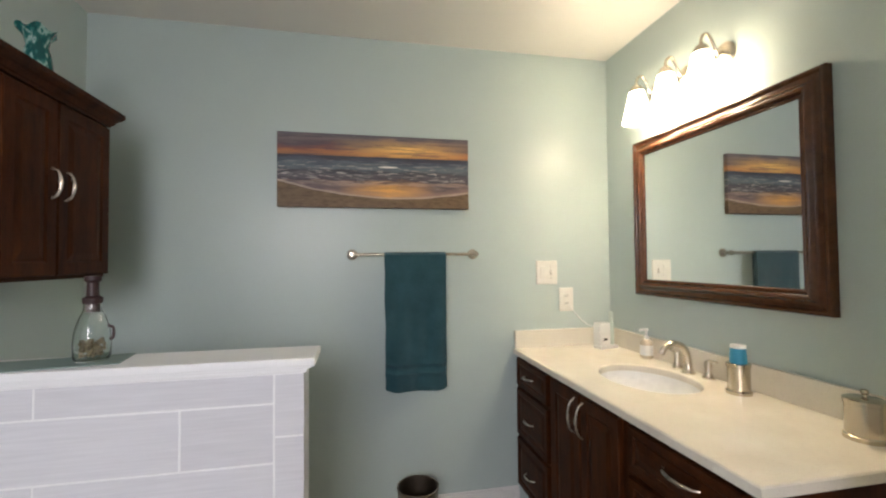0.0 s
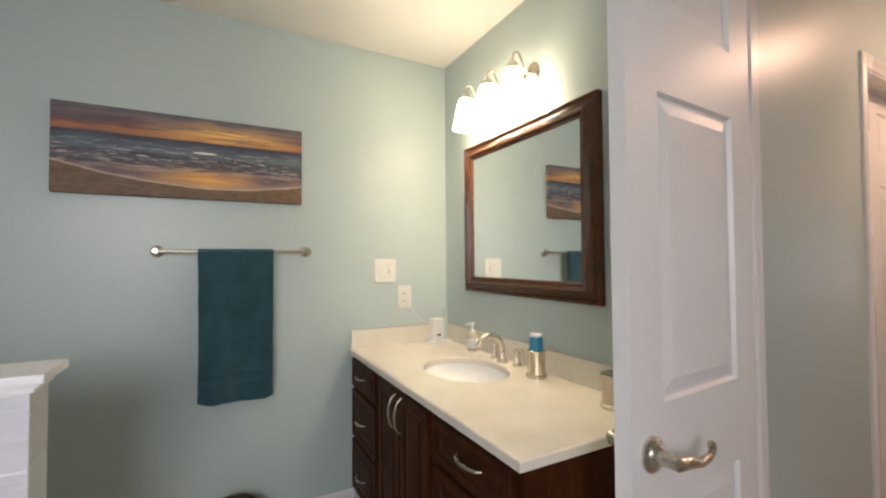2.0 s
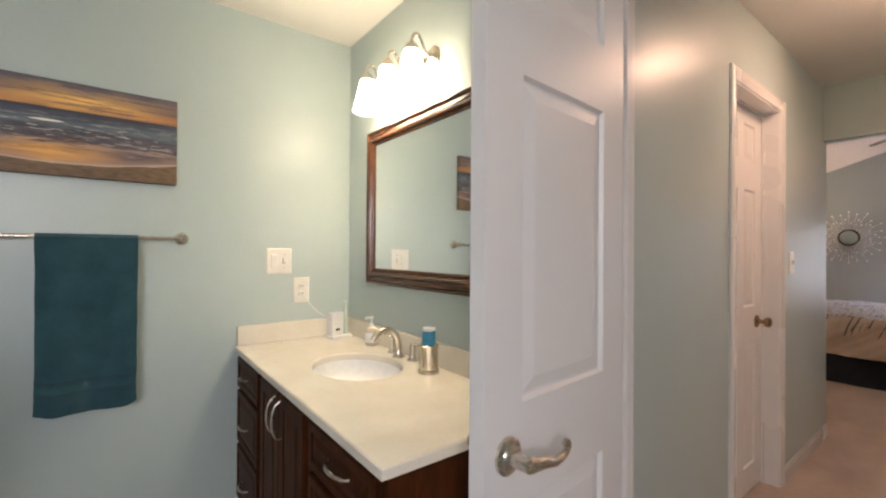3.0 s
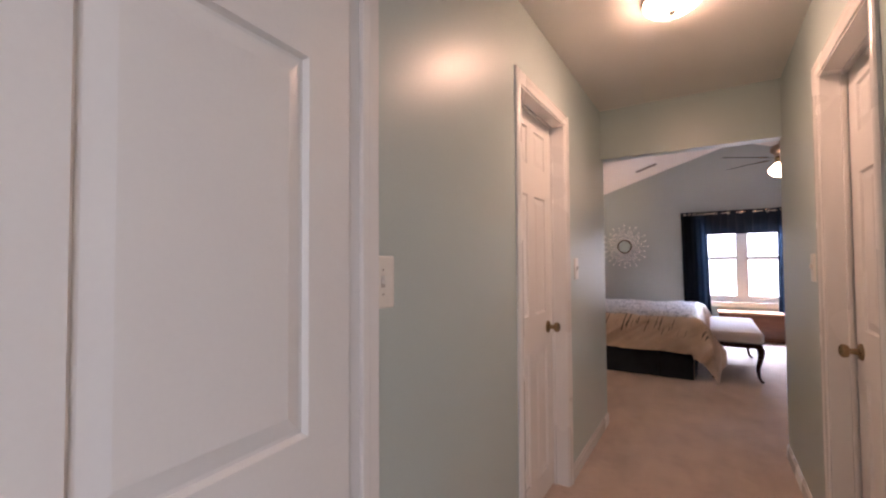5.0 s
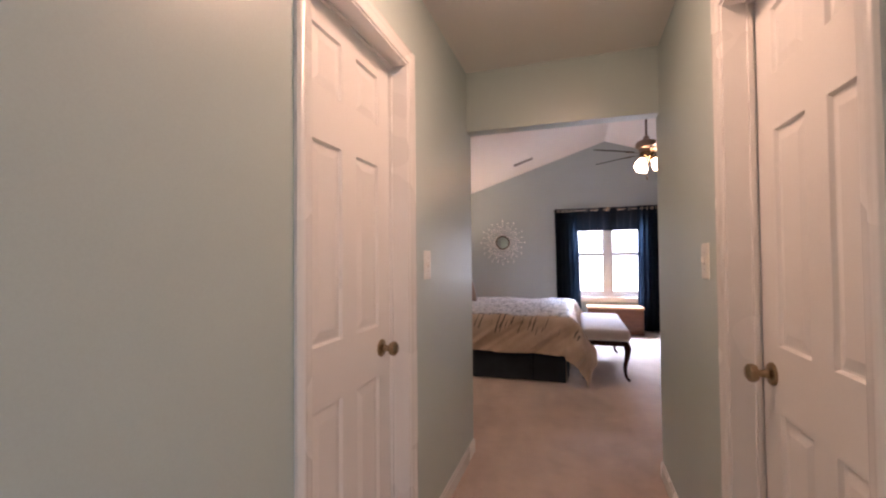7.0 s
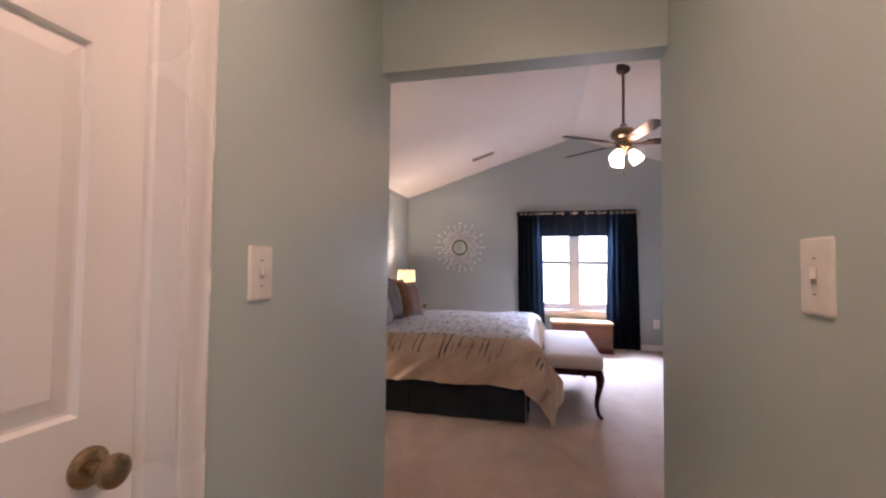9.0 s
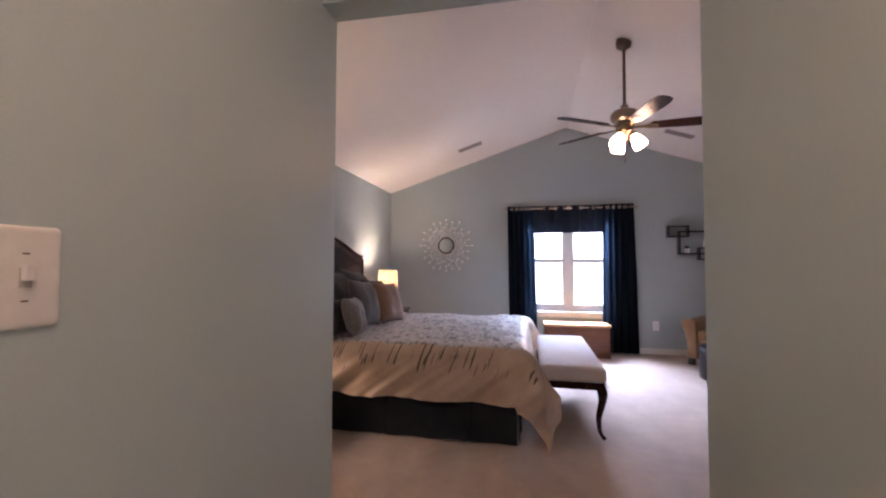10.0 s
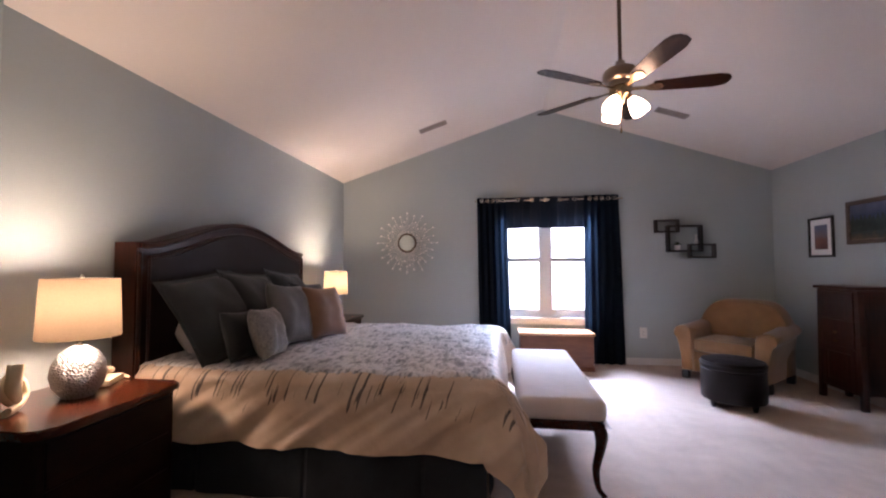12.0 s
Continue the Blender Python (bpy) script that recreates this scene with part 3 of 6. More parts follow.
# bathroom double-door jamb with stop, bathroom-side casing
bm = boxes((EX - 0.004, JAMB_L - 0.018, 0, EX2 + 0.004, JAMB_L + 0.002, 2.05), (EX - 0.004, JAMB_R - 0.002, 0, EX2 + 0.004, JAMB_R + 0.016, 2.05),
           (EX - 0.004, JAMB_R + 0.016, 2.032, EX2 + 0.004, JAMB_L - 0.018, 2.052))
box(bm, EX + 0.040, JAMB_L - 0.029, 0, EX + 0.062, JAMB_L - 0.018, 2.032, 0.003)
structure("bathroom_door_jamb", bm, TRIM, "white painted door jamb with a stop", "trim")
bm = boxes((EX - 0.014, JAMB_L - 0.002, 0, EX, JAMB_L + 0.058, 2.10), (EX - 0.014, JAMB_R - 0.058, 0, EX, JAMB_R + 0.002, 2.10),
           (EX - 0.014, JAMB_R + 0.002, 2.045, EX, JAMB_L - 0.002, 2.10), bevel=0.004)
structure("bathroom_door_casing", bm, TRIM, "white painted casing round the bathroom doors", "trim")
bm = boxes((EX2, JAMB_L - 0.012, 0, EX2 + 0.014, JAMB_L + 0.046, 2.10), (EX2, JAMB_R - 0.015, 0, EX2 + 0.014, JAMB_R + 0.012, 2.10),
           (EX2, JAMB_R + 0.012, 2.045, EX2 + 0.014, JAMB_L - 0.012, 2.10), bevel=0.004)
structure("bathroom_door_casing_hall", bm, TRIM, "white painted casing on the hall side", "trim")


def skirting(rows):
    bm = bmesh.new()
    for x0, y0, x1, y1, nx, ny in rows:
        t = 0.013
        for z0, z1, d in ((0, 0.068, t), (0.068, 0.082, t * 0.6)):
            box(bm, min(x0, x1 + nx * d) if nx < 0 else x0, min(y0, y1 + ny * d) if ny < 0 else y0, z0,
                max(x1, x0 + nx * d) if nx > 0 else x1, max(y1, y0 + ny * d) if ny > 0 else y1, z1, 0.002)
    return bm


structure("baseboard_hall", skirting([(EX2 + 0.016, HL, D1[0] - 0.056, HL, 0, -1), (D1[1] + 0.056, HL, BX0, HL, 0, -1),
                                      (EX2 + 0.016, HR, D2[0] - 0.056, HR, 0, 1), (D2[1] + 0.056, HR, BX0, HR, 0, 1)]), TRIM, "white painted hall baseboard", "baseboard")
structure("baseboard_bedroom", skirting([(BX0 + 0.014, BN, BX1 - 0.014, BN, 0, -1), (BX0 + 0.014, BS, BX1 - 0.014, BS, 0, 1), (BX1, BS, BX1, BN, -1, 0),
                                         (BX0, BS, BX0, HR - 0.003, 1, 0), (BX0, HL + 0.003, BX0, BN, 1, 0)]), TRIM, "white painted bedroom baseboard", "baseboard")
structure("baseboard_bathroom", skirting([(1.66, NX, 2.63, NX, 0, -1)]), TRIM, "white painted bathroom baseboard", "baseboard")

# plain closing walls behind the two closed doors
structure("wall_behind_closet", boxes((4.0, 2.0, 0, 5.4, 2.05, 2.4)), WALL, "plain wall behind the closet door", "wall")
structure("wall_behind_side_door", boxes((4.0, -0.6, 0, 5.4, -0.55, 2.4)), WALL, "plain wall behind the side door", "wall")

# sky beyond the windows
bm = boxes((16.0, -12, -3, 16.05, 12, 12))
structure("backdrop", bm, glowing("overcast_sky", (0.92, 0.96, 1.0), 3.0), "bright white overcast sky outside the window", "sky")


# doors
ROWS6 = ((0.135, 0.785), (0.972, 1.585), (1.742, 1.930))


def knob_set(parent, x, y, z, s, material):
    """Rosette, neck and ball knob on a face at y, projecting by s."""
    m = Matrix.Translation((x, y, z)) @ Euler((radians(90 if s < 0 else -90), 0, 0)).to_matrix().to_4x4()
    k = part("door_knob", lathe(bmesh.new(), [(0, 0.030), (0.011, 0.030), (0.011, 0.036), (0.022, 0.040), (0.027, 0.050), (0.026, 0.060), (0.018, 0.067), (0, 0.069)], 28, m), material, parent, "round brass door knob")
    part("rosette", lathe(bmesh.new(), [(0.033, 0.0), (0.033, 0.005), (0.028, 0.010), (0.013, 0.013), (0.011, 0.031), (0, 0.031)], 28, m), material, k)


def six_panel_door(name, x0, x1, y, knob_x, s, label):
    """A closed door leaf between x0 and x1 whose face to the hall lies at y; s is the way that face looks."""
    w = x1 - x0
    st, mid = 0.105, 0.095
    pw = (w - 2 * st - mid) / 2
    panels = [(x, a, x + pw, b) for x in (st, st + pw + mid) for a, b in ROWS6]
    d = thing(name, label, "door", (x0, y if s < 0 else y - 0.035, 0.012))
    d["kind"] = "structure"
    part("door_leaf", slab_with_panels(bmesh.new(), w, 2.012, 0.035, panels), DOORP, d, smooth=False)
    knob_set(d, knob_x - x0, 0.0 if s < 0 else 0.035, 0.885, s, BRASS)
    return d


six_panel_door("door_1", D1[0] + 0.016, D1[1] - 0.016, HL + 0.076, 4.908, -1, "closed white six-panel closet door with a brass knob")
six_panel_door("door_2", D2[0] + 0.016, D2[1] - 0.016, HR - 0.086, 4.878, 1, "closed white six-panel door with a brass knob")

# narrow leaf of the bathroom double door, standing open into the bathroom
leaf = thing("door_3", "open narrow white panelled bathroom door with a lever", "door", (3.168, 1.290, 0.012), 180 + 4.5)
leaf["kind"] = "structure"
LW = 0.513
bm = slab_with_panels(bmesh.new(), LW, 2.012, 0.035, [(0.098, a, LW - 0.105, b) for a, b in ROWS6], 0.0)
part("door_leaf", bm, DOORP, leaf, smooth=False)


def lever(parent, x, y, z, s):
    """A lever with a scrolled end on a face at y; it points towards the hinge."""
    m = Matrix.Translation((x, y, z)) @ Euler((radians(90 if s < 0 else -90), 0, 0)).to_matrix().to_4x4()
    k = part("door_lever", tube(bmesh.new(), curve([(x, y + 0.050 * s, z), (x - 0.03, y + 0.056 * s, z - 0.001), (x - 0.065, y + 0.056 * s, z - 0.010), (x - 0.095, y + 0.056 * s, z - 0.008),
                                                    (x - 0.112, y + 0.056 * s, z + 0.004), (x - 0.106, y + 0.056 * s, z + 0.014), (x - 0.098, y + 0.056 * s, z + 0.010)]),
                                [0.013 - 0.007 * min(1, i / 30) for i in range(49)], 12), NICKEL, parent, "brushed nickel scroll lever")
    part("rosette", lathe(bmesh.new(), [(0.034, 0), (0.034, 0.006), (0.029, 0.010), (0.024, 0.011), (0.020, 0.016), (0.014, 0.018), (0.013, 0.052), (0, 0.056)], 32, m), NICKEL, k)


lever(leaf, LW - 0.062, 0.035, 0.885, 1)
lever(leaf, LW - 0.062, 0.0, 0.885, -1)
for z in (0.22, 0.985, 1.80):
    bm = tube(bmesh.new(), [(-0.006, 0.003, z - 0.045), (-0.006, 0.003, z + 0.045)], 0.006, 10)
    box(bm, -0.002, 0.002, z - 0.044, 0.001, 0.030, z + 0.044)
    box(bm, -0.030, 0.0045, z - 0.044, -0.010, 0.0065, z + 0.044)
    part("hinge", bm, NICKEL, leaf, "nickel butt hinge")


# ---------------------------------------------------------------- bathroom things
def panelled_front(name, x0, z0, x1, z1, parent, material=CHERRY, frame=0.05, t=0.019, label=""):
    """A drawer or door front in the local xz plane, standing proud towards -y, with a raised panel."""
    bm = bmesh.new()
    moulding(bm, (x0, z0, x1, z1), [(0, 0), (0.0, t - 0.003), (0.003, t), (frame - 0.008, t), (frame - 0.002, t - 0.005), (frame + 0.001, t - 0.005), (frame + 0.022, t - 0.001)])
    i = frame + 0.022
    if x1 - x0 > 2 * i and z1 - z0 > 2 * i:
        bm.faces.new([bm.verts.new(c) for c in ((x0 + i, -t + 0.001, z0 + i), (x1 - i, -t + 0.001, z0 + i), (x1 - i, -t + 0.001, z1 - i), (x0 + i, -t + 0.001, z1 - i))])
    return part(name, bm, material, parent, label, smooth=False)


def bow_pull(parent, x, z, y, half, upright=False, out=0.026):
    pts = []
    for i in range(13):
        s = -1 + i / 6
        d = half * s
        o = out * (1 - s * s) ** 0.5 if abs(s) < 1 else 0
        pts.append((x, y - o - 0.002, z + d) if upright else (x + d, y - o - 0.002, z))
    bm = tube(bmesh.new(), pts, [0.0042 + 0.0018 * (1 - abs(-1 + i / 6)) for i in range(13)], 10)
    return part("pull_handle", bm, NICKEL, parent, "brushed nickel bow pull")


VF = 2.632
vanity = thing("vanity_cabinet", "dark cherry vanity cabinet with nickel bow pulls", "cabinet", (VF, NX - 0.003, 0.0), -90)
VL = 1.395
part("face_frame", boxes((0, 0.0, 0.09, VL, 0.020, 0.776)), CHERRY, vanity, smooth=False)
part("back_panel", boxes((0, 0.533, 0.09, VL, 0.553, 0.776)), CHERRY, vanity, smooth=False)
part("side_panel", boxes((0, 0.020, 0.09, 0.018, 0.533, 0.776)), CHERRY, vanity, smooth=False)
part("side_panel", boxes((VL - 0.018, 0.020, 0.09, VL, 0.533, 0.776)), CHERRY, vanity, smooth=False)
part("floor_panel", boxes((0.018, 0.020, 0.09, VL - 0.018, 0.533, 0.11)), CHERRY, vanity, smooth=False)
part("toe_kick", boxes((0.0, 0.06, -0.012, VL - 0.02, 0.55, 0.09)), CHERRY, vanity, smooth=False)
for z0, z1, zp in ((0.625, 0.762, 0.700), (0.372, 0.607, 0.487), (0.110, 0.354, 0.225)):
    d = panelled_front("drawer", 0.028, z0, 0.385, z1, vanity, CHERRYH, 0.034)
    bow_pull(d, 0.205, zp, -0.019, 0.045)
for x0, x1, xp in ((0.430, 0.668, 0.642), (0.676, 0.915, 0.703)):
    d = panelled_front("cabinet_door", x0, 0.110, x1, 0.762, vanity, CHERRY, 0.052)
    bow_pull(d, xp, 0.678, -0.019, 0.066, True, 0.030)
for z0, z1 in ((0.625, 0.762), (0.372, 0.607), (0.110, 0.354)):
    d = panelled_front("drawer", 0.960, z0, VL - 0.028, z1, vanity, CHERRYH, 0.034)
    bow_pull(d, 1.185, z0 + 0.5 * (z1 - z0) + 0.014, -0.019, 0.062)

# worktop with a cut-out for the basin
counter = thing("vanity_countertop", "speckled beige quartz countertop with backsplash", "countertop", (0, 0, 0))
SC, SA, SB = (2.925, 2.235), 0.165, 0.215
cx0, cx1, cy0, cy1, cz0, cz1 = 2.606, EX - 0.002, 1.468, NX - 0.002, 0.777, 0.806
bm = bmesh.new()
N = 64


def rim(a, b, z, c=SC):
    return [bm.verts.new((c[0] + a * math.cos(2 * math.pi * i / N), c[1] + b * math.sin(2 * math.pi * i / N), z)) for i in range(N)]


def edge_point(i, inset, z):
    a = 2 * math.pi * i / N
    dx, dy = math.cos(a), math.sin(a)
    x0, x1, y0, y1 = cx0 + inset - SC[0], cx1 - inset - SC[0], cy0 + inset - SC[1], cy1 - inset - SC[1]
    t = min([q for q in ((x1 / dx) if dx > 1e-9 else 9, (x0 / dx) if dx < -1e-9 else 9, (y1 / dy) if dy > 1e-9 else 9, (y0 / dy) if dy < -1e-9 else 9)])
    return bm.verts.new((SC[0] + dx * t, SC[1] + dy * t, z))


corner_i = []
for ccx in (cx0, cx1):
    for ccy in (cy0, cy1):
        corner_i.append((round((math.atan2(ccy - SC[1], ccx - SC[0]) % (2 * math.pi)) / (2 * math.pi) * N) % N, ccx, ccy))
loops = [rim(SA, SB, cz0), rim(SA, SB, cz1 - 0.004), rim(SA + 0.004, SB + 0.004, cz1), [edge_point(i, 0.004, cz1) for i in range(N)],
         [edge_point(i, 0.0, cz1 - 0.004) for i in range(N)], [edge_point(i, 0.0, cz0 + 0.002) for i in range(N)], [edge_point(i, 0.003, cz0) for i in range(N)]]
for k, inset in ((3, 0.004), (4, 0), (5, 0), (6, 0.003)):
    for i, ccx, ccy in corner_i:
        v = loops[k][i]
        v.co.x = ccx + inset * (1 if ccx == cx0 else -1)
        v.co.y = ccy + inset * (1 if ccy == cy0 else -1)
loops.append(loops[0])
for a, b in zip(loops, loops[1:]):
    for i in range(N):
        bm.faces.new((a[i], a[(i + 1) % N], b[(i + 1) % N], b[i]))
part("slab", bm, QUARTZ, counter, smooth=False)
part("backsplash", boxes((EX - 0.021, cy0 + 0.001, cz1, EX - 0.001, cy1, cz1 + 0.094), bevel=0.003), QUARTZ, counter, smooth=False)
part("side_splash", boxes((cx0 + 0.008, NX - 0.021, cz1, EX - 0.022, NX - 0.001, cz1 + 0.094), bevel=0.003), QUARTZ, counter, smooth=False)

sink = thing("sink_basin", "white oval undermount porcelain sink", "sink", (SC[0], SC[1], cz0 - 0.001))
bm = bmesh.new()
prof = [(1.06, 0.0), (1.0, 0.0), (0.975, -0.02), (0.89, -0.055), (0.68, -0.085), (0.32, -0.100), (0.09, -0.104), (0.0, -0.104)]
bm2 = lathe(bmesh.new(), [(r, z) for r, z in prof], 48)
for v in bm2.verts:
    v.co.x *= SA + 0.004
    v.co.y *= SB + 0.004
part("basin", bm2, PORC, sink)
part("drain", lathe(bmesh.new(), [(0.024, -0.103), (0.024, -0.099), (0.016, -0.097), (0, -0.098)], 24), NICKEL, sink)

faucet = thing("faucet", "brushed nickel arched faucet with two lever handles", "faucet", (3.125, 2.245, cz1))
bm = lathe(bmesh.new(), [(0.028, 0), (0.028, 0.004), (0.022, 0.010), (0.016, 0.022), (0.0145, 0.05), (0, 0.05)], 28)
tube(bm, curve([(0, 0, 0.03), (-0.004, 0, 0.075), (-0.028, 0.001, 0.112), (-0.066, 0.002, 0.124), (-0.104, 0.003, 0.110), (-0.124, 0.004, 0.084)]), [0.0150 - 0.00008 * i for i in range(41)], 14)
part("spout", bm, NICKEL, faucet)
for s in (-1, 1):
    m = Matrix.Translation((0.018, 0.083 * s, 0))
    h = part("handle_base", lathe(bmesh.new(), [(0.023, 0), (0.023, 0.004), (0.016, 0.011), (0.0125, 0.03), (0.014, 0.058), (0.012, 0.068), (0, 0.070)], 24, m), NICKEL, faucet)
    part("handle_lever", tube(bmesh.new(), curve([(0.018, 0.083 * s, 0.064), (0.010, 0.103 * s, 0.074), (0.004, 0.138 * s, 0.076)]), [0.0075] * 9 + [0.0062] * 8, 10), NICKEL, h)

cup = thing("cup_dispenser", "brushed nickel cup holder with blue paper cups", "cup holder", (3.098, 1.985, cz1))
part("holder", lathe(bmesh.new(), [(0.0, 0), (0.040, 0), (0.040, 0.010), (0.035, 0.014), (0.035, 0.092), (0.038, 0.094), (0.038, 0.104), (0.033, 0.107), (0, 0.107)], 36), SATINM, cup)
part("paper_cups", lathe(bmesh.new(), [(0.027, 0.105), (0.0245, 0.156), (0.0245, 0.158), (0.0, 0.158)], 32), BLUECUP, cup, "stack of blue paper cups")
part("cup_base", lathe(bmesh.new(), [(0.0245, 0.158), (0.0235, 0.168), (0.021, 0.169), (0.019, 0.165), (0, 0.165)], 32), WHITEP, cup, "white paper cup bottom")

can = thing("canister", "brushed nickel lidded canister", "canister", (3.085, 1.602, cz1))
part("jar", lathe(bmesh.new(), [(0, 0), (0.046, 0), (0.046, 0.011), (0.042, 0.014), (0.042, 0.092), (0, 0.092)], 40), SATINM, can)
part("lid", lathe(bmesh.new(), [(0.042, 0.0925), (0.0445, 0.093), (0.0445, 0.103), (0.038, 0.106), (0.010, 0.107), (0.006, 0.109), (0.005, 0.114), (0.009, 0.120), (0.008, 0.127), (0, 0.130)], 40), SATINM, can)

soap = thing("soap_dispenser", "small beige pump soap bottle", "soap dispenser", (3.140, 2.520, cz1))
part("bottle", lathe(bmesh.new(), [(0, 0), (0.026, 0), (0.028, 0.006), (0.028, 0.070), (0.022, 0.084), (0.010, 0.090), (0, 0.090)], 28), SOAP, soap)
part("label_band", lathe(bmesh.new(), [(0.0284, 0.016), (0.0287, 0.017), (0.0287, 0.062), (0.0284, 0.063)], 28), WHITEP, soap, "pale label")
bm = lathe(bmesh.new(), [(0.011, 0.090), (0.011, 0.102), (0.005, 0.104), (0.004, 0.128), (0.010, 0.130), (0.010, 0.139), (0, 0.140)], 20)
tube(bm, [(0, 0, 0.134), (-0.018, 0.006, 0.135), (-0.030, 0.010, 0.130)], 0.005, 8)
part("pump", bm, WHITEP, soap)

charger = thing("toothbrush_charger", "white electric toothbrush charger with brush", "charger", (3.085, 2.770, cz1), 12)
part("base", boxes((-0.060, -0.030, 0, 0.060, 0.030, 0.018), bevel=0.006), WHITEP, charger)
part("sanitiser_box", boxes((-0.062, -0.026, 0.018, 0.010, 0.026, 0.138), bevel=0.008), WHITEP, charger)
part("dark_badge", boxes((-0.040, -0.0275, 0.046, -0.014, -0.0255, 0.057)), BLACK, charger)
part("brush", lathe(bmesh.new(), [(0, 0.018), (0.015, 0.018), (0.016, 0.05), (0.014, 0.125), (0.012, 0.132), (0.011, 0.188), (0, 0.193)], 20, Matrix.Translation((0.038, 0, 0))), plain("pale_green_plastic", (0.55, 0.64, 0.58), 0.3), charger)
cord = thing("power_cord", "thin white cord from outlet to charger", "cord", (0, 0, 0))
part("wire", tube(bmesh.new(), curve([(2.925, 2.868, 1.035), (2.955, 2.855, 0.985), (3.010, 2.845, 0.930), (3.050, 2.820, 0.905), (3.075, 2.800, 0.83)]), 0.0022, 6), WHITEP, cord)

mirror = thing("wall_mirror", "rectangular mirror in a wide dark cherry frame", "mirror", (EX - 0.001, 2.622, 1.100), -90)
MW, MH = 0.897, 0.760
bm = moulding(bmesh.new(), (0, 0, MW, MH), [(0, 0), (0, 0.024), (0.004, 0.031), (0.010, 0.033), (0.015, 0.029), (0.018, 0.022), (0.024, 0.021), (0.032, 0.024), (0.040, 0.031), (0.046, 0.039),
                                            (0.053, 0.043), (0.060, 0.041), (0.064, 0.034), (0.066, 0.029), (0.071, 0.033), (0.076, 0.032), (0.079, 0.027), (0.080, 0.020)])
part("frame", bm, FRAMEW, mirror)
part("glass", boxes((0.074, -0.024, 0.074, MW - 0.074, -0.001, MH - 0.074)), MIRROR, mirror, "silvered mirror glass", smooth=False)

light = thing("vanity_light", "three-lamp nickel vanity light with lit opal glass shades", "wall lamp", (EX - 0.001, 2.284, 2.060))
bm = bmesh.new()
box(bm, -0.016, -0.20, -0.012, -0.004, 0.20, 0.012, 0.004)
part("wall_bar", bm, NICKEL, light)
for dy in (-0.19, 0.0, 0.19):
    side = Matrix.Translation((0, dy, 0.0)) @ Euler((0, radians(-90), 0)).to_matrix().to_4x4()
    part("wall_disc", lathe(bmesh.new(), [(0, 0.0), (0.052, 0.0), (0.052, 0.005), (0.044, 0.012), (0.020, 0.020), (0.012, 0.026), (0, 0.026)], 32, side), NICKEL, light)
    part("arm", tube(bmesh.new(), curve([(-0.018, dy, 0.0), (-0.038, dy, 0.010), (-0.056, dy, 0.052), (-0.080, dy, 0.080), (-0.104, dy, 0.062), (-0.106, dy, 0.030)]), 0.0062, 10), NICKEL, light)
    cm = Matrix.Translation((-0.106, dy, 0))
    part("lamp_cap", lathe(bmesh.new(), [(0, 0.040), (0.008, 0.040), (0.012, 0.034), (0.022, 0.028), (0.030, 0.012), (0.031, 0.0), (0, 0.0)], 28, cm), NICKEL, light)
    part("bulb", lathe(bmesh.new(), [(0, -0.112), (0.016, -0.106), (0.023, -0.088), (0.018, -0.062), (0.011, -0.040), (0, -0.036)], 18, cm), BULB, light)
    part("glass_shade", lathe(bmesh.new(), [(0.024, 0.006), (0.033, 0.000), (0.042, -0.040), (0.055, -0.100), (0.066, -0.142), (0.063, -0.142), (0.052, -0.100), (0.039, -0.040), (0.028, -0.004)], 36, cm), SHADEG, light, "lit white opal glass shade")


def rounded_plate(w, h, r=0.007, t=0.0062):
    """A cover plate with round corners whose face swells softly from a thin edge."""
    bm = bmesh.new()
    rings = []
    for inset, y in ((0.0, 0.0006), (0.0, -0.0028), (0.0012, -0.0046), (0.0035, -0.0057), (0.008, -t)):
        rr = max(0.002, r - inset * 0.5)
        ring = []
        for cx, cz, a0 in ((w / 2 - rr - inset, h / 2 - rr - inset, 0), (-w / 2 + rr + inset, h / 2 - rr - inset, 90), (-w / 2 + rr + inset, -h / 2 + rr + inset, 180), (w / 2 - rr - inset, -h / 2 + rr + inset, 270)):
            for k in range(5):
                a = radians(a0 + 22.5 * k)
                ring.append(bm.verts.new((cx + rr * math.cos(a), y, cz + rr * math.sin(a))))
        rings.append(ring)
    for a, b in zip(rings, rings[1:]):
        for i in range(len(a)):
            bm.faces.new((a[i], a[(i + 1) % len(a)], b[(i + 1) % len(a)], b[i]))
    bm.faces.new(rings[-1])
    return bm


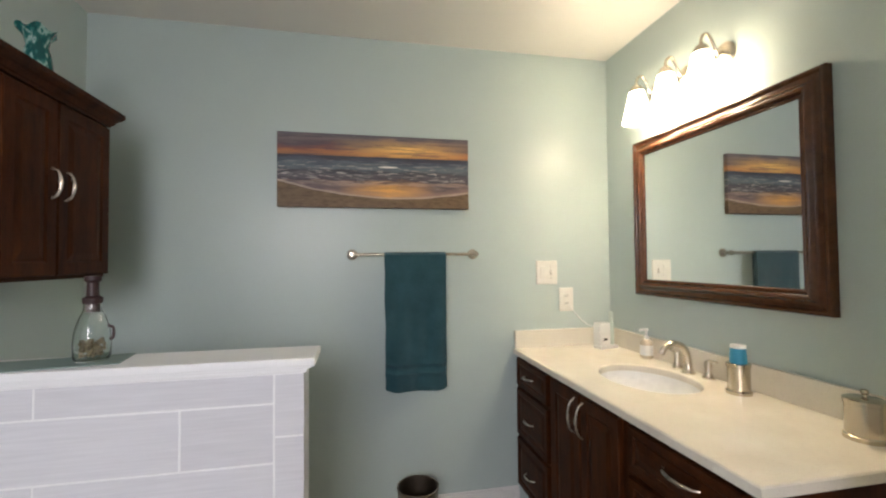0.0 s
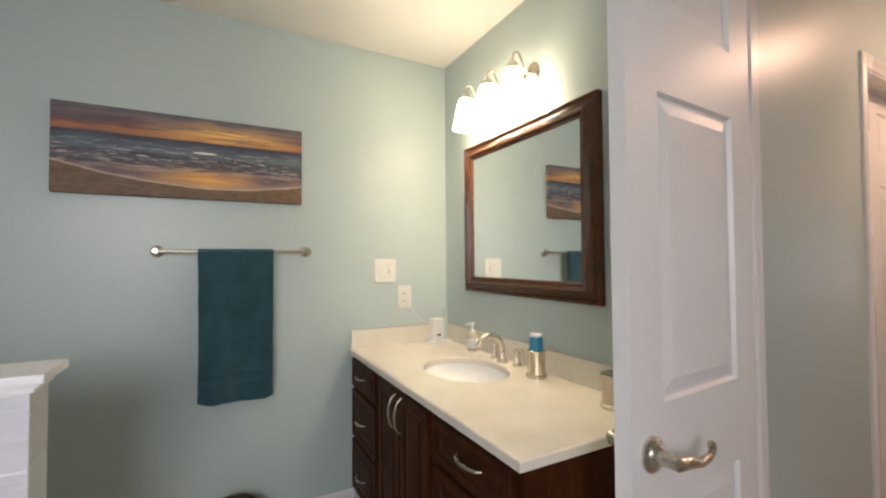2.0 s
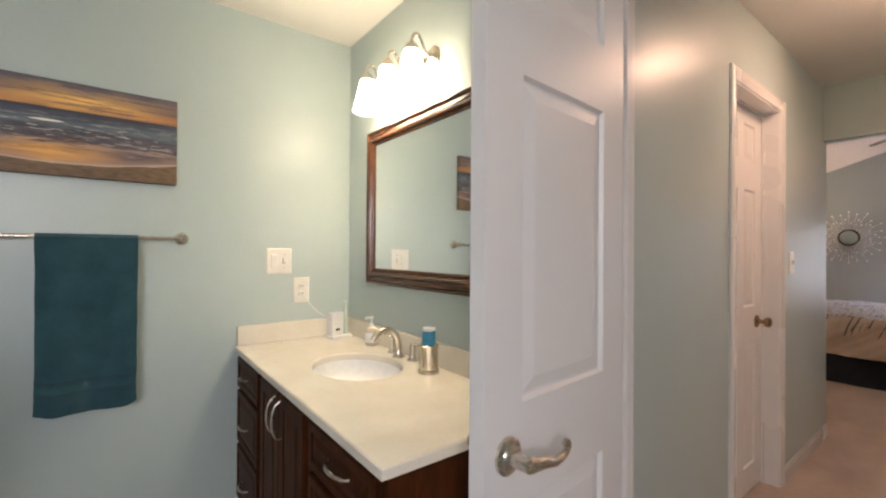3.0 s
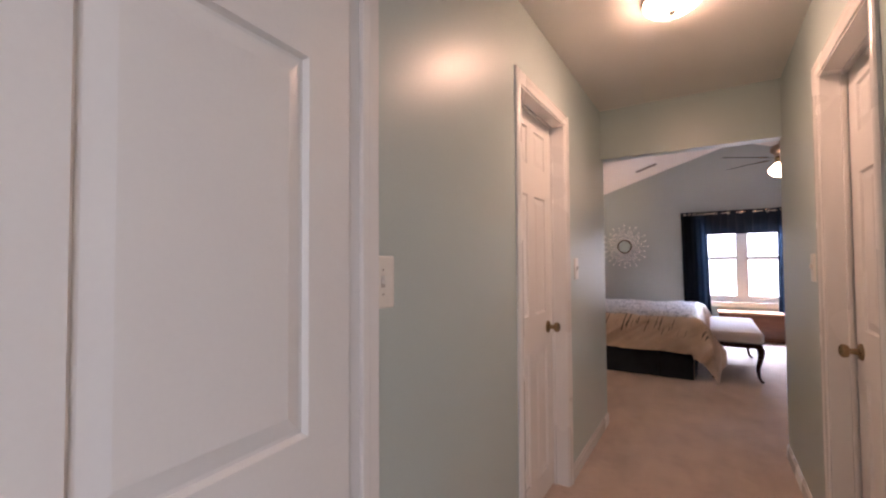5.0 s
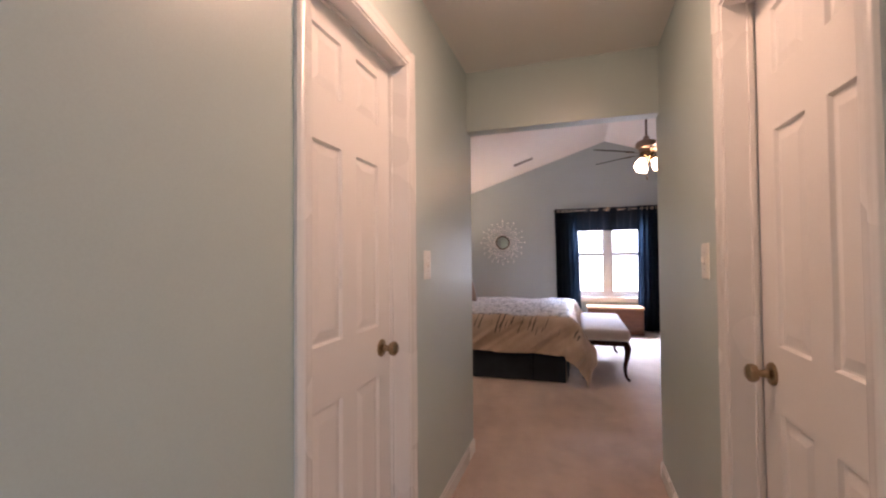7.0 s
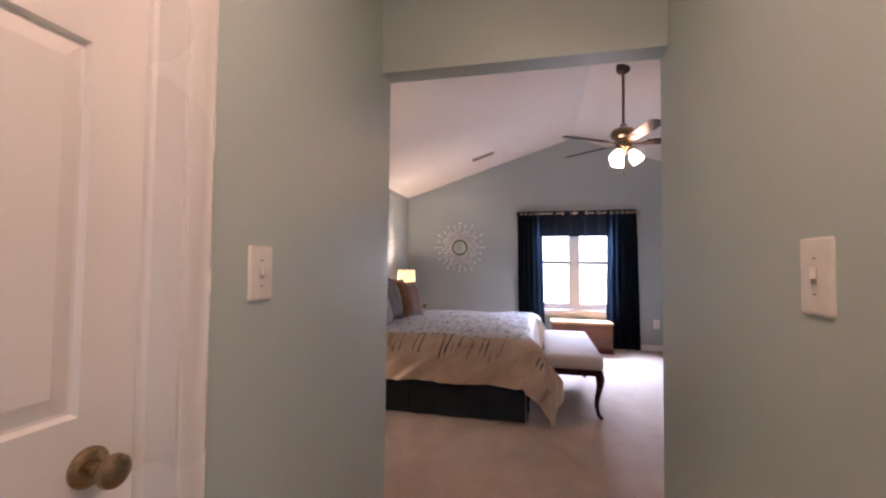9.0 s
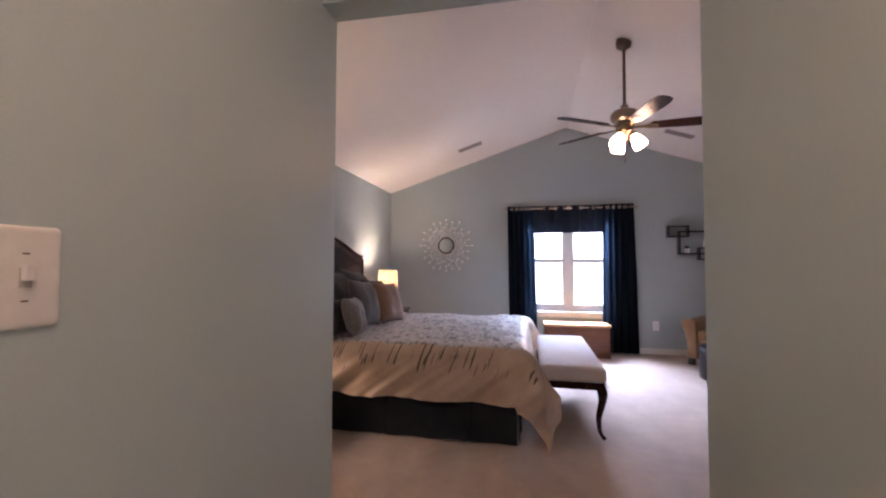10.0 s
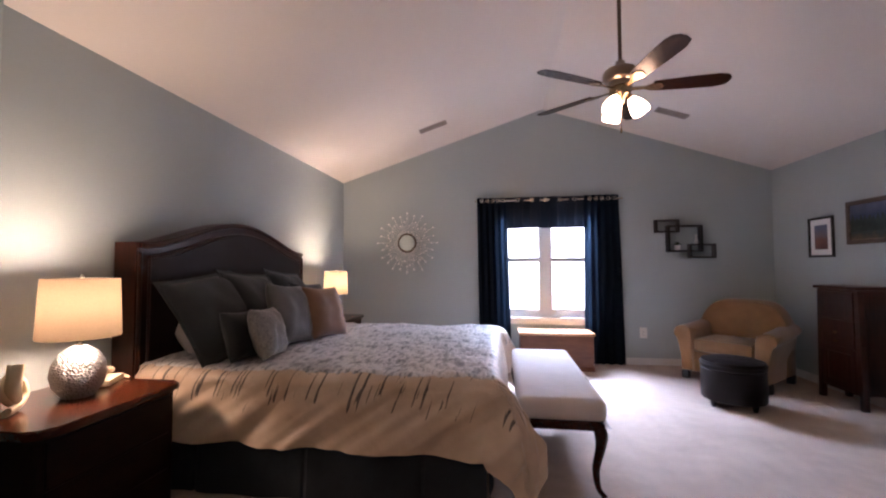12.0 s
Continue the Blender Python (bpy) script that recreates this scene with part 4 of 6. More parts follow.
def wall_plate(label, loc, rz, gang=1, kind="toggle", w=0.072):
    p = thing("switch_plate" if kind != "outlet" else "outlet_plate", label, "switch" if kind != "outlet" else "outlet", loc, rz)
    ww = w * 1.17 if gang == 1 else 0.124
    part("plate", rounded_plate(ww, 0.130), PLATE, p)
    kinds = [kind] if gang == 1 else ["rocker", "toggle"]
    for i, kd in enumerate(kinds):
        x = 0 if gang == 1 else (-0.023 + 0.046 * i)
        if kd == "toggle":
            part("toggle", boxes((x - 0.005, -0.016, -0.004, x + 0.005, -0.005, 0.016), bevel=0.0015), PLATE, p, smooth=False)
            part("slot", boxes((x - 0.007, -0.0072, -0.013, x + 0.007, -0.0058, 0.013)), plain("switch_slot", (0.50, 0.47, 0.42), 0.5), p, smooth=False)
        elif kd == "rocker":
            part("rocker", boxes((x - 0.016, -0.010, -0.033, x + 0.016, -0.005, 0.033), bevel=0.002), PLATE, p, smooth=False)
        else:
            for z in (-0.020, 0.020):
                part("socket", boxes((x - 0.016, -0.0085, z - 0.014, x + 0.016, -0.005, z + 0.014), bevel=0.003), PLATE, p, smooth=False)
                part("socket_slots", boxes((x - 0.008, -0.0092, z - 0.004, x - 0.005, -0.008, z + 0.006), (x + 0.005, -0.0092, z - 0.004, x + 0.008, -0.008, z + 0.006)), BLACK, p, smooth=False)
        for z in (-0.030, 0.030) if kd == "toggle" else ():
            part("screw", boxes((x - 0.004, -0.0068, z - 0.001, x + 0.004, -0.0058, z + 0.001)), BRONZE, p, smooth=False)
    return p


wall_plate("ivory double switch plate on sage wall", (2.807, NX, 1.208), 0, 2)
wall_plate("ivory outlet plate above the countertop", (2.920, NX, 1.058), 0, 1, "outlet")
wall_plate("ivory toggle switch beside the bathroom door", (3.412, HL, 1.211), 0, 1, w=0.078)
wall_plate("ivory toggle switch on the sage hall wall", (5.227, HL, 1.211), 0)
wall_plate("ivory toggle switch beside the side door", (5.176, HR, 1.222), 180)
wall_plate("ivory outlet plate low on the bedroom wall", (BX1, -0.950, 0.388), -90, 1, "outlet")

art = thing("canvas_picture", "wide sunset beach print on stretched canvas", "picture", (1.415, NX, 1.544))
part("canvas", boxes((0, -0.030, 0, 0.947, -0.001, 0.364), bevel=0.003), SEASCAPE, art, smooth=False)

bar = thing("towel_bar", "brushed nickel towel bar with round posts", "towel bar", (1.767, NX - 0.001, 1.310))
part("rail", tube(bmesh.new(), [(0.0, -0.062, 0), (0.619, -0.062, 0)], 0.008, 16), NICKEL, bar)
for x in (0.0, 0.619):
    m = Matrix.Translation((x, 0, 0)) @ Euler((radians(90), 0, 0)).to_matrix().to_4x4()
    part("post", lathe(bmesh.new(), [(0, 0), (0.027, 0), (0.027, 0.006), (0.022, 0.012), (0.013, 0.016), (0.011, 0.045), (0.015, 0.052), (0.016, 0.066), (0.011, 0.074), (0, 0.075)], 28, m), NICKEL, bar)


def folded_towel():
    """A terry towel doubled over a rail: front drop longer than the back, with woven bands near the hem."""
    bm = bmesh.new()
    front, back, R = 0.672, 0.60, 0.0125
    nx, nv = 34, 90
    total = front + math.pi * R + back
    grid = []
    for j in range(nv + 1):
        s = total * j / nv
        row = []
        for i in range(nx + 1):
            u = i / nx
            if s < front:
                y, z = -R, -(front - s)
                hang = (front - s) / front
            elif s < front + math.pi * R:
                a = (s - front) / R
                y, z, hang = -R * math.cos(a), R * math.sin(a), 0
            else:
                y, z = R, -(s - front - math.pi * R)
                hang = -z / front
            wob = 0.012 * hang * math.sin(u * 7.5 + 0.7) + 0.014 * hang * noise.noise((u * 5, s * 4, 2.0))
            x = 0.305 * (u - 0.5) * (1 - 0.025 * hang * math.sin(3 * hang)) + 0.004 * noise.noise((u, s * 7, 5))
            if s < front:
                y -= 0.006 + wob + (0.005 if 0.075 < s < 0.092 or 0.120 < s < 0.137 else (-0.002 if 0.092 <= s <= 0.120 else 0))
                z += (0.010 * noise.noise((u * 4, 1.0, 3.0)) + 0.020 * abs(2 * u - 1) ** 4 - 0.004) * (1 if s < 0.02 else max(0, 1 - s / 0.3))
            row.append(bm.verts.new((x, y, z)))
        grid.append(row)
    for j in range(nv):
        for i in range(nx):
            bm.faces.new((grid[j][i], grid[j][i + 1], grid[j + 1][i + 1], grid[j + 1][i]))
    bmesh.ops.recalc_face_normals(bm, faces=bm.faces)
    bmesh.ops.solidify(bm, geom=bm.faces[:], thickness=0.009)
    return bm


tw = tagged(finish("bath_towel", folded_towel(), TOWEL, True), "dark teal terry towel hung over the bar", "towel")
tw.matrix_world = pose(2.075, NX - 0.063, 1.311)

# tiled half wall with a white cap
HWX, HWY0, HWY1, HWT = 1.658, 1.873, 1.982, 1.000
half = structure("half_wall", boxes((WX, HWY0 + 0.0016, -0.01, HWX - 0.0016, HWY1 - 0.004, HWT)), GROUT, "half-height wall clad in pale grey striated tiles", "half wall")
bm = bmesh.new()
for z0, z1, d in ((HWT - 0.004, HWT + 0.008, 0.010), (HWT + 0.008, HWT + 0.016, 0.020), (HWT + 0.016, HWT + 0.037, 0.030)):
    box(bm, WX, HWY0 - d, z0, HWX + d, HWY1 + d - 0.004, z1, 0.004)
structure("half_wall_cap", bm, CAPP, "white painted moulded cap on the half wall", "ledge")

trash = thing("waste_bin", "small round dark bronze metal bin", "waste bin", (2.060, 2.675, -0.012))
part("bin", lathe(bmesh.new(), [(0, 0), (0.080, 0), (0.082, 0.01), (0.093, 0.250), (0.096, 0.258), (0.096, 0.262), (0.090, 0.262), (0.078, 0.02), (0, 0.018)], 40), BINM, trash)

# cabinet on the west wall
cab = thing("wall_cabinet", "dark cherry wall cabinet with crown moulding", "cabinet", (0.880, 2.000, 1.230), 90)
CW, CHT, CD = 0.495, 0.558, 0.278
part("body", boxes((0, 0.0, 0, CW, CD, CHT)), CHERRY, cab, smooth=False)
for x0, x1, xp in ((0.012, 0.218, 0.190), (0.224, 0.490, 0.250)):
    d = panelled_front("cabinet_door", x0, 0.012, x1, CHT - 0.014, cab, CHERRY, 0.048)
    bow_pull(d, xp, 0.290, -0.019, 0.045, True, 0.024)
bm = bmesh.new()
rings = []
for z, d in ((CHT - 0.004, 0.0), (CHT - 0.004, 0.012), (CHT + 0.002, 0.014), (CHT + 0.006, 0.020), (CHT + 0.014, 0.024), (CHT + 0.020, 0.028), (CHT + 0.026, 0.037), (CHT + 0.033, 0.043), (CHT + 0.036, 0.046), (CHT + 0.052, 0.046), (CHT + 0.052, 0.0)):
    rings.append([bm.verts.new(c) for c in ((-d, CD, z), (-d, -d, z), (CW + 0.9 * d, -d, z), (CW + 0.9 * d, CD, z))])
for a, b in zip(rings, rings[1:] + rings[:1]):
    for i in range(4):
        bm.faces.new((a[i], a[(i + 1) % 4], b[(i + 1) % 4], b[i]))
bm.faces.new([bm.verts.new(c) for c in ((-0.046, CD, CHT + 0.0518), (-0.046, -0.046, CHT + 0.0518), (CW + 0.041, -0.046, CHT + 0.0518), (CW + 0.041, CD, CHT + 0.0518))])
part("crown", bm, CHERRY, cab, smooth=False)

gv = thing("ruffled_vase", "teal swirled glass vase with a ruffled rim", "vase", (0.788, 2.300, 1.230 + CHT + 0.052))
bm = lathe(bmesh.new(), [(0, 0.0), (0.026, 0.0), (0.036, 0.03), (0.039, 0.07), (0.035, 0.11), (0.028, 0.135), (0.034, 0.165), (0.050, 0.190), (0.048, 0.190), (0.031, 0.165), (0.024, 0.135), (0.030, 0.09), (0.022, 0.02), (0, 0.01)], 40)
for v in bm.verts:
    if v.co.z > 0.15:
        a = math.atan2(v.co.y, v.co.x)
        v.co.z += 0.009 * math.sin(5 * a) * (v.co.z - 0.15) / 0.04
        v.co.xy *= 1 + 0.10 * math.cos(5 * a) * (v.co.z - 0.15) / 0.04
part("glass_body", bm, TEALV, gv)


def mat_sheet():
    bm = bmesh.new()
    box(bm, -0.14, -0.060, 0, 0.14, 0.060, 0.003, 0.001)
    return bm


cloth_mat = tagged(finish("table_mat", mat_sheet(), MATG), "pale green mat under the glass jug", "mat")
cloth_mat.matrix_world = pose(1.085, 1.925, HWT + 0.0375, 0, 0, 8)
jug = thing("glass_jug", "clear glass jug of shells with a dark stopper", "jug", (1.152, 1.930, HWT + 0.0415))
part("jug_glass", lathe(bmesh.new(), [(0, 0), (0.034, 0), (0.038, 0.010), (0.039, 0.040), (0.036, 0.075), (0.027, 0.105), (0.019, 0.122), (0.018, 0.140), (0.0158, 0.140), (0.0165, 0.122), (0.0245, 0.104),
                                      (0.0335, 0.074), (0.0365, 0.040), (0.0355, 0.011), (0.031, 0.004), (0, 0.004)], 32), GLASSW, jug)
part("stopper", lathe(bmesh.new(), [(0, 0.118), (0.0152, 0.118), (0.0152, 0.138), (0.020, 0.140), (0.021, 0.152), (0.013, 0.158), (0.012, 0.190), (0.018, 0.196), (0.017, 0.206), (0, 0.208)], 24), STOPPER, jug, "dark wooden stopper")
bm = bmesh.new()
for i in range(70):
    a, r = random.random() * 6.28, 0.025 * random.random() ** 0.5
    m = Matrix.Translation((r * math.cos(a), r * math.sin(a), 0.012 + random.random() * 0.036)) @ Euler((random.random() * 3, random.random() * 3, 0)).to_matrix().to_4x4() @ Matrix.Diagonal((1, 0.7, 0.5, 1))
    bmesh.ops.create_icosphere(bm, subdivisions=1, radius=0.006 + 0.004 * random.random(), matrix=m)
part("shells", bm, SHELLS, jug, "mixed brown and white shells")
part("ear", tube(bmesh.new(), curve([(0.0385, 0.0, 0.050), (0.046, 0, 0.056), (0.045, 0, 0.078), (0.034, 0, 0.084)]), 0.0036, 8), STOPPER, jug)

# ---------------------------------------------------------------- hall things
hl = thing("hall_ceiling_light", "flush ceiling light with a lit frosted bowl", "ceiling lamp", (4.68, 0.81, HC))
part("ceiling_pan", lathe(bmesh.new(), [(0, -0.0005), (0.122, -0.0005), (0.124, -0.012), (0.118, -0.022), (0, -0.022)], 40), NICKEL, hl)
part("bowl", lathe(bmesh.new(), [(0.114, -0.022), (0.111, -0.036), (0.094, -0.048), (0.06, -0.058), (0.0, -0.063)], 40), HALLG, hl, "lit frosted glass bowl")
part("finial", lathe(bmesh.new(), [(0.016, -0.061), (0.015, -0.074), (0.007, -0.084), (0.009, -0.090), (0, -0.096)], 20), NICKEL, hl)


# ---------------------------------------------------------------- bedroom window and curtains
def make_window():
    w = thing("window_1", "white double-hung twin window with a wide mullion", "window", (0, 0, 0))
    w["kind"] = "structure"
    y0, z0, y1, z1 = WIN
    xa, xb = BX1 + 0.035, BX1 + 0.110
    bm = boxes((xa, y0, z0, xb, y0 + 0.030, z1), (xa, y1 - 0.030, z0, xb, y1, z1), (xa, y0 + 0.030, z1 - 0.03, xb, y1 - 0.030, z1), (xa, y0 + 0.030, z0, xb, y1 - 0.030, z0 + 0.035),
               (xa, 0.165, z0 + 0.035, xb, 0.258, z1 - 0.030))
    part("window_frame", bm, TRIM, w, smooth=False)
    mid = 1.290
    for a, b in ((y0 + 0.030, 0.165), (0.258, y1 - 0.030)):
        for (za, zb, x) in ((z0 + 0.035, mid + 0.018, xa + 0.008), (mid - 0.018, z1 - 0.030, xa + 0.036)):
            r = 0.036
            s = part("sash", boxes((x, a, za, x + 0.026, a + r, zb), (x, b - r, za, x + 0.026, b, zb), (x, a + r, za, x + 0.026, b - r, za + (0.070 if za < 1 else 0.046)), (x, a + r, zb - 0.046, x + 0.026, b - r, zb)), TRIM, w, smooth=False)
            p = part("pane", boxes((x + 0.011, a + r - 0.003, za + 0.042, x + 0.015, b - r + 0.003, zb - 0.042)), CLEAR, s, smooth=False)
            p.visible_shadow = False
    part("window_sill", boxes((BX1 - 0.030, y0 - 0.05, z0 - 0.024, BX1 + 0.036, y1 + 0.05, z0 + 0.002), bevel=0.005), TRIM, w, smooth=False)
    part("apron", boxes((BX1 - 0.014, y0 - 0.02, z0 - 0.085, BX1 - 0.001, y1 + 0.02, z0 - 0.026), bevel=0.003), TRIM, w, smooth=False)
    for a, b, c, d in ((y0 - 0.056, y0 + 0.004, z0, z1 + 0.056), (y1 - 0.004, y1 + 0.056, z0, z1 + 0.056)):
        part("side_casing", boxes((BX1 - 0.016, a, c + 0.003, BX1 - 0.001, b, d), bevel=0.003), TRIM, w, smooth=False)
    part("head_casing", boxes((BX1 - 0.016, y0 + 0.005, z1 - 0.004, BX1 - 0.001, y1 - 0.005, z1 + 0.056), bevel=0.003), TRIM, w, smooth=False)


make_window()

bw = thing("window_2", "white bathroom window behind the walk", "window", (0, 0, 0))
bw["kind"] = "structure"
part("window_frame", boxes((0.80, SY - 0.10, 1.1, 0.84, SY - 0.04, 2.1), (1.66, SY - 0.10, 1.1, 1.70, SY - 0.04, 2.1), (0.84, SY - 0.10, 1.1, 1.66, SY - 0.04, 1.14), (0.84, SY - 0.10, 2.06, 1.66, SY - 0.04, 2.1)), TRIM, bw, smooth=False)


def hung_sheet(y0t, y1t, y0b, y1b, z0, z1, waves, amp, x, seed=0.0, n=150, rows=30, thick=0.003):
    """Gathered cloth between two heights whose edges may lean."""
    bm = bmesh.new()
    grid = []
    for j in range(rows + 1):
        t = j / rows
        z = z1 + (z0 - z1) * t
        a, b = y0t + (y0b - y0t) * t, y1t + (y1b - y1t) * t
        row = []
        for i in range(n + 1):
            u = i / n
            ph = u * waves * 2 * math.pi + 0.8 * noise.noise((u * 3 + seed, t * 1.2, seed))
            xx = x + amp * (0.75 + 0.5 * t) * math.sin(ph) + 0.012 * t * noise.noise((u * 6, t * 3, seed + 4))
            yy = a + (b - a) * u + 0.010 * math.cos(2 * ph)
            row.append(bm.verts.new((xx, yy, z + (0.008 * noise.noise((u * 5, 0, seed)) if j == rows else 0))))
        grid.append(row)
    for j in range(rows):
        for i in range(n):
            bm.faces.new((grid[j][i], grid[j][i + 1], grid[j + 1][i + 1], grid[j + 1][i]))
    bmesh.ops.solidify(bm, geom=bm.faces[:], thickness=thick)
    return bm


CX = BX1 - 0.085
rod = thing("curtain_rod", "slim brushed metal curtain rod", "curtain rod", (0, 0, 0))
part("pole", tube(bmesh.new(), [(CX, -0.700, 2.045), (CX, 1.095, 2.045)], 0.009, 14), NICKEL, rod)
for y in (-0.700, 1.095):
    part("finial", lathe(bmesh.new(), [(0, -0.018), (0.014, -0.012), (0.018, 0), (0.014, 0.012), (0, 0.018)], 20, Matrix.Translation((CX, y, 2.045))), NICKEL, rod)
    part("bracket", boxes((CX - 0.004, y * 0.97 - 0.008, 2.030, BX1 - 0.001, y * 0.97 + 0.008, 2.040)), NICKEL, rod, smooth=False)


def curtain(label, bm, material, y0, y1, count):
    c = thing("curtain", label, "curtain", (0, 0, 0), group="navy window curtains")
    part("panel", bm, material, c)
    for i in range(count):
        y = y0 + (y1 - y0) * (i + 0.5) / count
        m = Matrix.Translation((CX - 0.020, y, 2.045)) @ Euler((0, radians(90), 0)).to_matrix().to_4x4()
        part("grommet", lathe(bmesh.new(), [(0.017, -0.003), (0.024, -0.003), (0.024, 0.003), (0.017, 0.003), (0.017, -0.003)], 20, m), NICKEL, c)


curtain("navy grommet curtain gathered beside the window", hung_sheet(0.690, 1.070, 0.640, 1.035, 0.012, 2.084, 5, 0.020, CX - 0.008, 1.0), SHEER, 0.71, 1.05, 5)
curtain("navy grommet curtain gathered beside the window", hung_sheet(-0.672, -0.262, -0.725, -0.245, 0.012, 2.092, 5, 0.020, CX - 0.008, 7.0), SHEER, -0.65, -0.28, 5)
curtain("short navy valance across the window top", hung_sheet(-0.285, 0.700, -0.285, 0.700, 1.688, 2.086, 4.5, 0.019, CX - 0.006, 3.0, 160, 10), NAVY, -0.22, 0.65, 5)


# ---------------------------------------------------------------- bed
BCX, HWID, FOOT, HEAD, TOPZ = 8.670, 0.905, 0.850, 2.740, 0.655
bed = thing("bed", "king bed with an arched dark leather headboard", "bed", (BCX, 2.72, 0))


def arch(x, half, ends, peak):
    """Headboard top line: flat shoulders that sweep up to a crown."""
    u = min(1, abs(x) / half)
    return ends + (peak - ends) * (0.5 + 0.5 * math.cos(math.pi * min(1, u / 0.93))) ** 0.75


def headboard_layer(half, bottom, shrink, y0, y1, n=60):
    bm = bmesh.new()
    pts = [(-half + 2 * half * i / n, 0, arch(-half + 2 * half * i / n, half, 1.345, 1.532) - shrink) for i in range(n + 1)]
    va0 = [bm.verts.new((x, y0, bottom)) for x, _, _ in pts]
    va1 = [bm.verts.new((x, y0, z)) for x, _, z in pts]
    vb0 = [bm.verts.new((x, y1, bottom)) for x, _, _ in pts]
    vb1 = [bm.verts.new((x, y1, z)) for x, _, z in pts]
    for i in range(n):
        bm.faces.new((va0[i], va0[i + 1], va1[i + 1], va1[i]))
        bm.faces.new((vb0[i], vb1[i], vb1[i + 1], vb0[i + 1]))
        bm.faces.new((va1[i], va1[i + 1], vb1[i + 1], vb1[i]))
    bm.faces.new((va0[0], va1[0], vb1[0], vb0[0]))
    bm.faces.new((va0[n], vb0[n], vb1[n], va1[n]))
    return bm


HH = 0.965
part("headboard_frame", headboard_layer(HH, 0.0, 0.0, 0.03, 0.165), HEADW, bed, "dark mahogany headboard frame")
part("headboard_panel", headboard_layer(HH - 0.085, 0.3, 0.090, 0.012, 0.05), HBLEATHER, bed, "padded dark brown leather panel")
bm = bmesh.new()
line = []
for s in (-1, 1):
    tube(bm, [(s * (HH - 0.082), 0.020, 0.3 + 0.05 * i) for i in range(20)], 0.009, 8)
    tube(bm, [(s * (HH - 0.018), 0.022, 0.3 + 0.052 * i) for i in range(20)], 0.012, 8)
for sh, r in ((0.020, 0.014), (0.085, 0.009)):
    h = HH - (0.018 if sh < 0.05 else 0.082)
    tube(bm, [(x, 0.020, arch(x, HH, 1.345, 1.532) - sh) for x in np.linspace(-h, h, 61)], r, 8)
part("headboard_moulding", bm, HEADW, bed)
part("mattress", boxes((-0.835, -(2.72 - FOOT) + 0.01, 0.33, 0.835, 0.005, 0.615), bevel=0.05), WHITEP, bed)
part("box_spring", boxes((-0.83, -(2.72 - FOOT) + 0.02, 0.12, 0.83, 0.0, 0.328), bevel=0.02), SKIRT, bed)


def skirt_strip(p0, p1, seed):
    """A hanging strip with box pleats between two floor points."""
    a, b = Vector((*p0, 0)), Vector((*p1, 0))
    d = (b - a)
    nrm = Vector((d.y, -d.x, 0)).normalized()
    bm = bmesh.new()
    rows = []
    n = 160
    for j in range(9):
        t = j / 8
        row = []
        for i in range(n + 1):
            u = i / n
            s = u * d.length
            cell = s % 0.62
            pleat = -0.020 * max(0, 1 - abs(cell - 0.31) / 0.018)
            w = 0.007 * t * math.sin(s * 21 + seed) + 0.010 * t * noise.noise((s * 5, t, seed))
            row.append(bm.verts.new(a + d * u + nrm * (w + pleat + 0.018 * t) + Vector((0, 0, 0.34 * (1 - t) + 0.006))))
        rows.append(row)
    for j in range(8):
        for i in range(n):
            bm.faces.new((rows[j][i], rows[j][i + 1], rows[j + 1][i + 1], rows[j + 1][i]))
    bmesh.ops.solidify(bm, geom=bm.faces[:], thickness=0.004)
    return bm


FY = FOOT - 2.72
part("bed_skirt", skirt_strip((-0.905, 0.0), (-0.905, FY - 0.005), 0.0), SKIRT, bed, "pleated charcoal bed skirt")
part("bed_skirt", skirt_strip((-0.905, FY - 0.005), (0.905, FY - 0.005), 2.0), SKIRT, bed, "pleated charcoal bed skirt")


